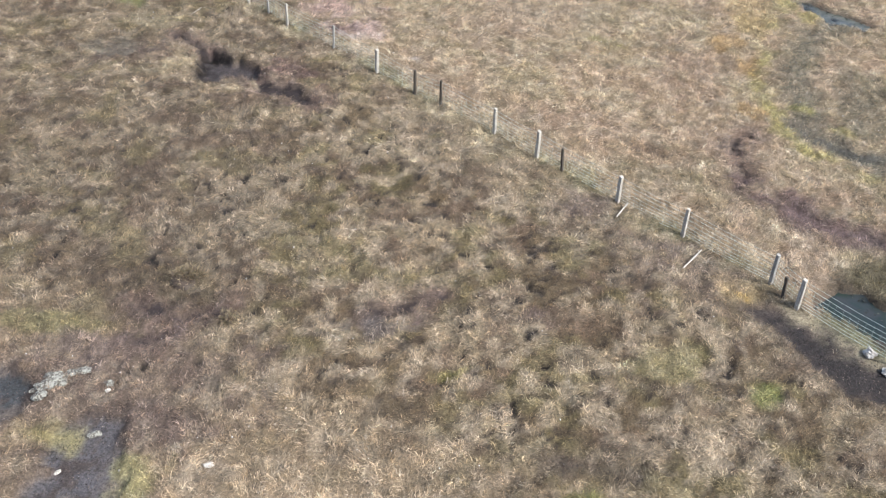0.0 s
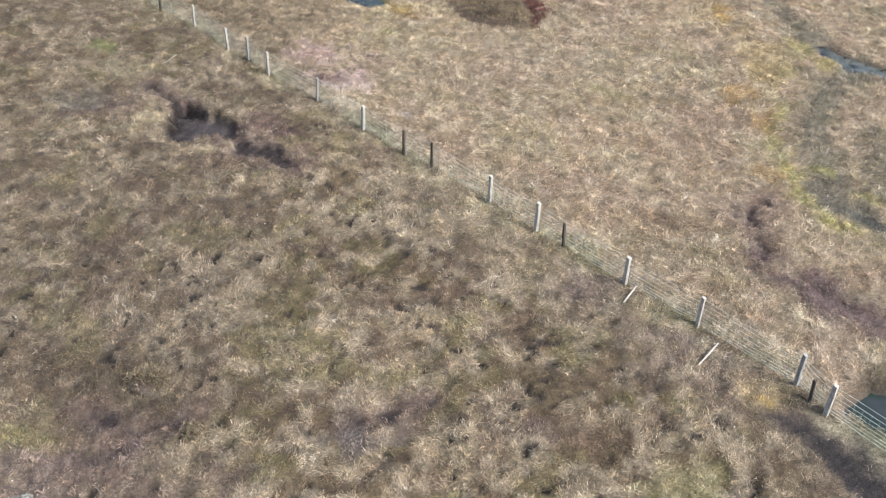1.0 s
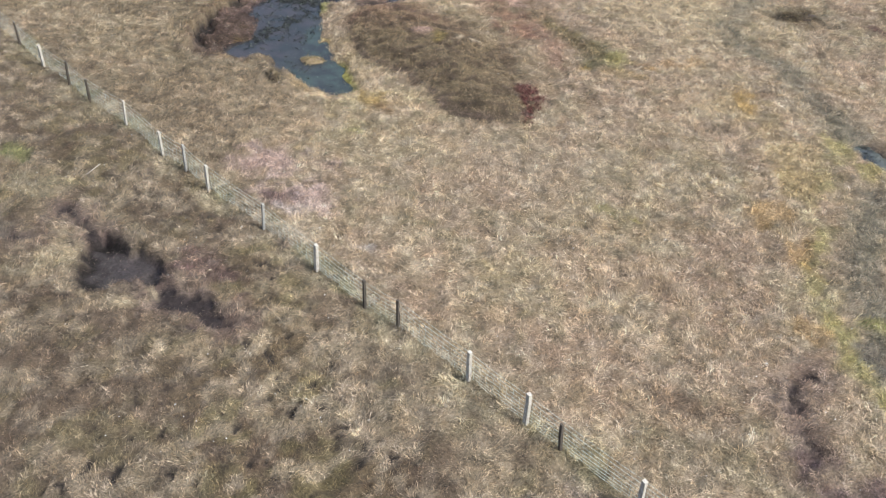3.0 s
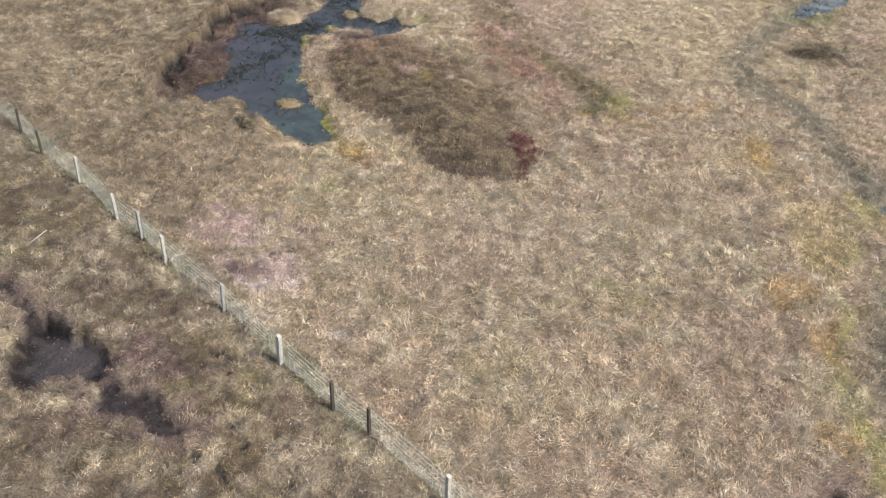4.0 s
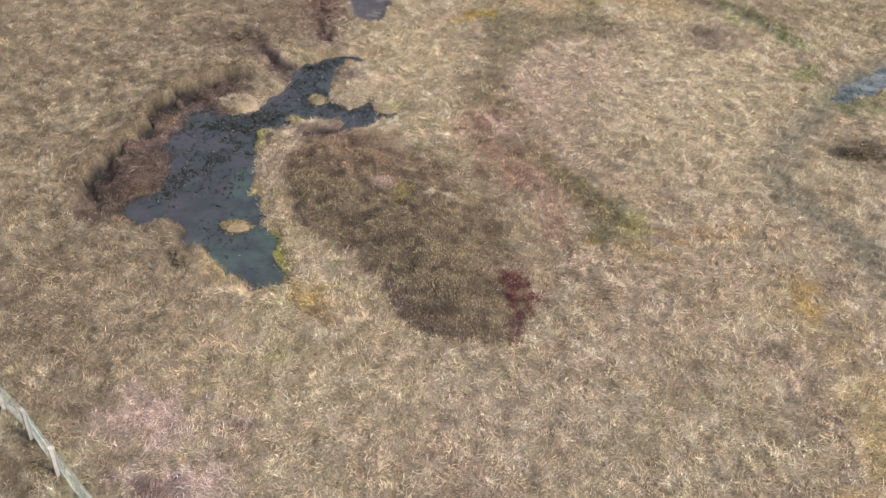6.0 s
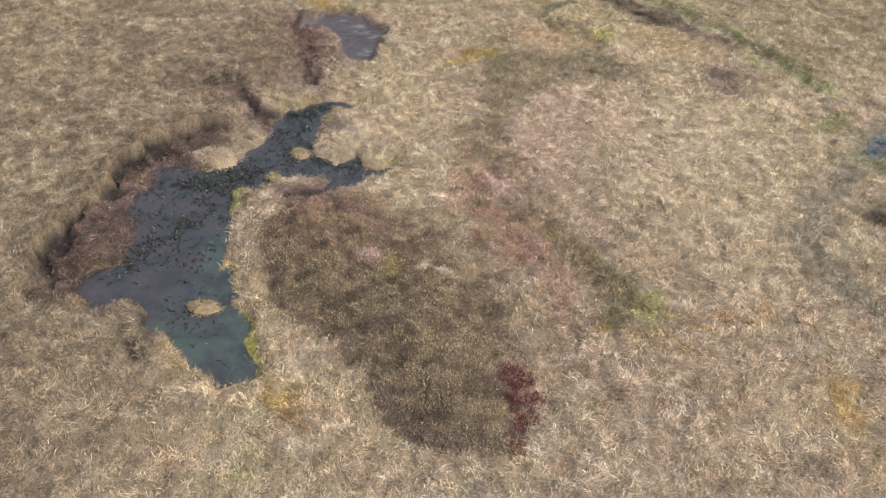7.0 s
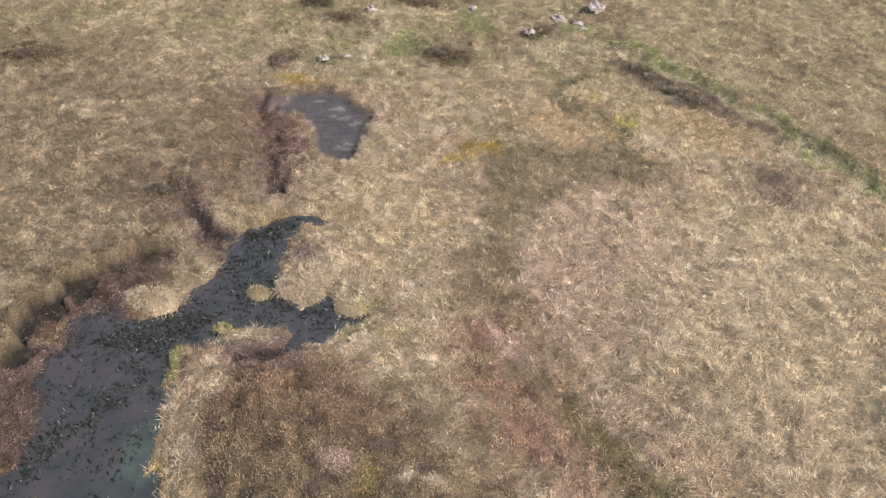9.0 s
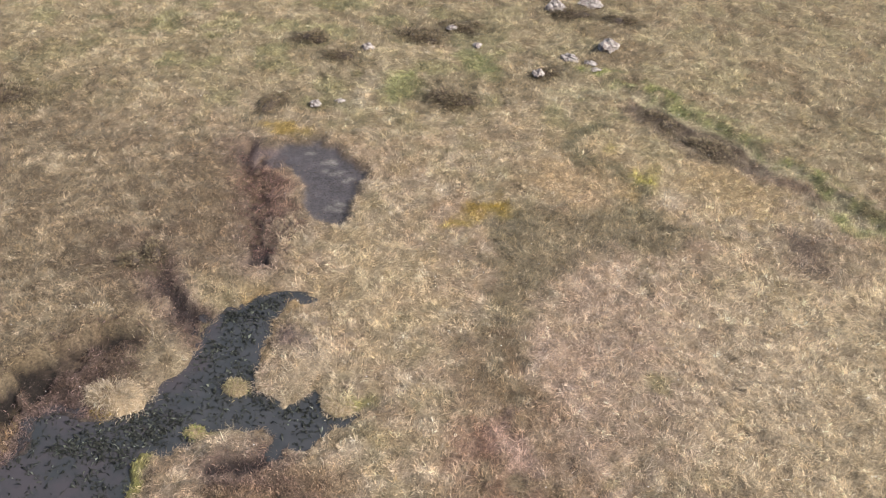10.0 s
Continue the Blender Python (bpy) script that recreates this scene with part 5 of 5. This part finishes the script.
def dome_blades(name, parent, rx, ry, high, base, count, length, colours, shag=0.6, width=0.02):
    """Blades all over a dome, combed outwards and down."""
    a = rng.uniform(0, 2 * np.pi, count)
    r = np.sqrt(rng.random(count)) * (1.06 + 0.5 * rough(3 * np.cos(a) + 5 * rx, 3 * np.sin(a) + 9 * ry, 1.5, 2, 401))
    z = base + (high - base) * (1 - np.minimum(r, 1) ** 3.0)
    root = np.stack([r * rx * np.cos(a), r * ry * np.sin(a), z - 0.01], 1)
    heading = a + rng.normal(0, 0.6, count)
    lift = np.clip(1.25 - shag * r + rng.normal(0, 0.3, count), -0.1, 1.5)
    pick = np.array(colours)[rng.integers(0, len(colours), count)]
    colour = pick * 0.82 * np.exp(rng.normal(0, 0.28, count))[:, None]
    return blades(name, root, heading, lift, length * rng.uniform(0.6, 1.3, count), rng.uniform(0.6, 1.4, count) * width, colour, parent, 1.2)


def hummock(x, y, rx, ry, high, label, colours, turn=0.0, length=0.3):
    thing = tagged(new("grass_hummock"), label, "hummock")
    thing.matrix_basis = pose(x, y, POOL_LEVEL, 0, 0, turn)
    part("thatch", dome(0, 0, rx, ry, high, -0.25), THATCH.mat, thing)
    dome_blades("grass", thing, rx, ry, high, 0.0, int(2600 * (rx * ry + 0.12)), length, colours, 1.1, 0.014)


hummock(-9.0, 56.95, 0.62, 0.34, 0.14, "low straw-coloured grass hummock standing in the pool", [STRAW, (0.36, 0.28, 0.12), (0.26, 0.20, 0.10)], 5, 0.2)
hummock(-7.75, 67.0, 0.42, 0.34, 0.2, "small round grass hummock standing in the pool", [STRAW, (0.26, 0.22, 0.12), (0.30, 0.26, 0.13)], 0, 0.2)
hummock(-11.15, 66.15, 1.0, 0.7, 0.3, "large shaggy pale grass hummock at the pool's edge", [PALE, PALE, STRAW], -10, 0.26)
hummock(-6.35, 67.65, 1.05, 0.85, 0.26, "broad round pale grass hummock beside the pool's arm", [PALE, PALE, (0.44, 0.33, 0.25)], 10, 0.24)
hummock(-4.6, 66.75, 0.6, 0.42, 0.18, "small tussock of pale grass beside the pool's arm", [STRAW, PALE, (0.32, 0.26, 0.15)], -15, 0.22)
hummock(-11.35, 65.45, 0.36, 0.2, 0.12, "low rusty-yellow moss hummock at the pool's edge", [(0.40, 0.28, 0.06), (0.30, 0.21, 0.07), STRAW], 0, 0.12)
hummock(-8.45, 65.15, 0.3, 0.22, 0.14, "small yellow-green moss hummock at the pool's edge", [YELLOW, GREEN, STRAW], 0, 0.16)


def heather_bush(x, y, rx, ry, high, turn=0.0, label="dark brown heather bush on the moor"):
    """A bush of a few uneven cushions that run into each other, over a woody base."""
    thing = tagged(new("heather_bush"), label, "bush", "heather bushes")
    thing.matrix_basis = pose(x, y, ground_height(x, y), 0, 0, turn)
    part("woody_base", dome(0, 0, rx * 0.6, ry * 0.6, high * 0.5, -0.2), PEAT_MAT.mat, thing)
    count = 5
    cx, cy, size = rng.uniform(-0.6, 0.6, count) * rx, rng.uniform(-0.5, 0.5, count) * ry, rng.uniform(0.4, 0.8, count)
    n = int(2600 * (rx * ry + 0.12))
    who = rng.integers(0, count, n)
    a, r = rng.uniform(0, 2 * np.pi, n), np.sqrt(rng.random(n)) * np.exp(rng.normal(0, 0.15, n))
    root = np.stack([cx[who] + r * size[who] * rx * 0.75 * np.cos(a), cy[who] + r * size[who] * ry * 0.9 * np.sin(a), np.clip(high * size[who] * (1.15 - r ** 2), 0, high) - 0.03], 1)
    tones = np.array([(0.15, 0.11, 0.078), (0.20, 0.15, 0.10), (0.10, 0.078, 0.056), (0.30, 0.245, 0.155), (0.22, 0.185, 0.11)])
    colour = tones[rng.integers(0, len(tones), n)] * np.exp(rng.normal(0, 0.3, n))[:, None]
    blades("foliage", root, a + rng.normal(0, 0.7, n), np.clip(rng.normal(1.1 - 0.6 * r, 0.35, n), 0, 1.5), rng.uniform(0.1, 0.24, n), rng.uniform(0.012, 0.026, n), colour, thing)


for x, y, rx, ry, high, turn in BUSHES:
    heather_bush(x, y, rx, ry * 1.2, high, turn)


# ---- weed on the water and pale flecks in the grass ----
def pond_weed(inside, box, level, count, everywhere, label):
    """Small dark leaves that float in drifts or stand a little out of the water."""
    x, y = rng.uniform(box[0], box[1], count), rng.uniform(box[2], box[3], count)
    thick = step(0.05, 0.55, rough(x, y, 1.3, 3, 301)) * 0.8 + step(0.2, 0.7, rough(x, y, 0.35, 2, 307)) * 0.4 + step(62.5, 67.0, y) * 0.12 + 0.05
    open_water = step(-8.0, -11.0, x + 0.45 * (y - 57.0)) * step(57.2, 58.6, y) + step(60.0, 63.0, y) + everywhere
    keep = (sample(inside, x, y) > 0.08) & (rng.random(count) < thick * np.clip(open_water + 0.15, 0, 1) * 0.42)
    x, y = x[keep], y[keep]
    n = len(x)
    root = np.stack([x, y, np.full(n, level - 0.005)], 1)
    colour = np.array((0.024, 0.026, 0.021)) * np.exp(rng.normal(0, 0.5, n))[:, None]
    colour[rng.random(n) < 0.10] *= 3.0
    weed = blades("pond_weed", root, rng.uniform(0, 2 * np.pi, n), rng.uniform(0.1, 0.9, n), rng.uniform(0.08, 0.24, n), rng.uniform(0.03, 0.075, n), colour)
    return tagged(weed, label, "weed", kind="stuff")


pond_weed(pool, (-13.6, -3.8, 53.4, 71.6), POOL_LEVEL, 130000, 0.0, "dark floating pondweed scattered over the bog pool")
pond_weed(within(STREAM_POOLS["far"][0]), (16.0, 23.0, 70.0, 76.0), STREAM_POOLS["far"][1], 9000, 1.0, "dark weed dotted over a shallow stream pool")
pond_weed(within(STREAM_POOLS["mid"][0]), (16.0, 20.0, 48.0, 52.0), STREAM_POOLS["mid"][1], 7000, 1.0, "dark weed dotted over a shallow stream pool")
pond_weed(within(NEAR_POOL), (11.0, 17.0, 21.0, 27.0), -0.3, 3000, 0.5, "sparse dark weed on a small pool by the fence")


def peat_litter():
    """Crumbs, stalks and dead leaves on the bare peat."""
    n = 400000
    x, y = rng.uniform(-27, 22, n), rng.uniform(13, 100, n)
    bare = step(0.55, 0.15, sample(COVER, x, y)) * step(-0.1, -0.3, sample(pool, x, y)) * seen_area(x, y) * (1 - 0.8 * step(0.5, 0.65, sample(WET, x, y)))
    keep = rng.random(n) < bare
    x, y = x[keep], y[keep]
    n = len(x)
    root = np.stack([x, y, sample(HEIGHT, x, y) - 0.005], 1)
    tones = np.array([(0.025, 0.02, 0.018), (0.06, 0.045, 0.04), (0.11, 0.085, 0.075), (0.20, 0.16, 0.13), (0.035, 0.03, 0.026)])
    pick = np.clip(1.5 + 1.5 * rough(x, y, 0.4, 2, 421) + rng.normal(0, 1.1, n), 0, 4).astype(int)
    return blades("peat_litter", root, rng.uniform(0, 2 * np.pi, n), rng.uniform(0.0, 0.7, n), rng.uniform(0.05, 0.15, n), rng.uniform(0.012, 0.03, n), tones[pick] * np.exp(rng.normal(0, 0.25, n))[:, None])


tagged(peat_litter(), "dark crumbs and dead stalks on bare wet peat", "litter", kind="stuff")


def pale_flecks():
    n = 1500
    x, y = rng.uniform(-27, 22, n), rng.uniform(15, 100, n)
    keep = seen_area(x, y) & (sample(COVER, x, y) > 0.8) & (rough(x, y, 3.0, 2, 333) > -0.2)
    x, y = x[keep], y[keep]
    n = len(x)
    root = np.stack([x, y, sample(HEIGHT, x, y) + rng.uniform(0.08, 0.2, n)], 1)
    return blades("cotton_tufts", root, rng.uniform(0, 2 * np.pi, n), rng.uniform(0.0, 0.8, n), rng.uniform(0.03, 0.06, n), rng.uniform(0.025, 0.045, n), np.full((n, 3), 0.82))


tagged(pale_flecks(), "tiny white seed tufts scattered in the grass", "seed heads", kind="stuff")
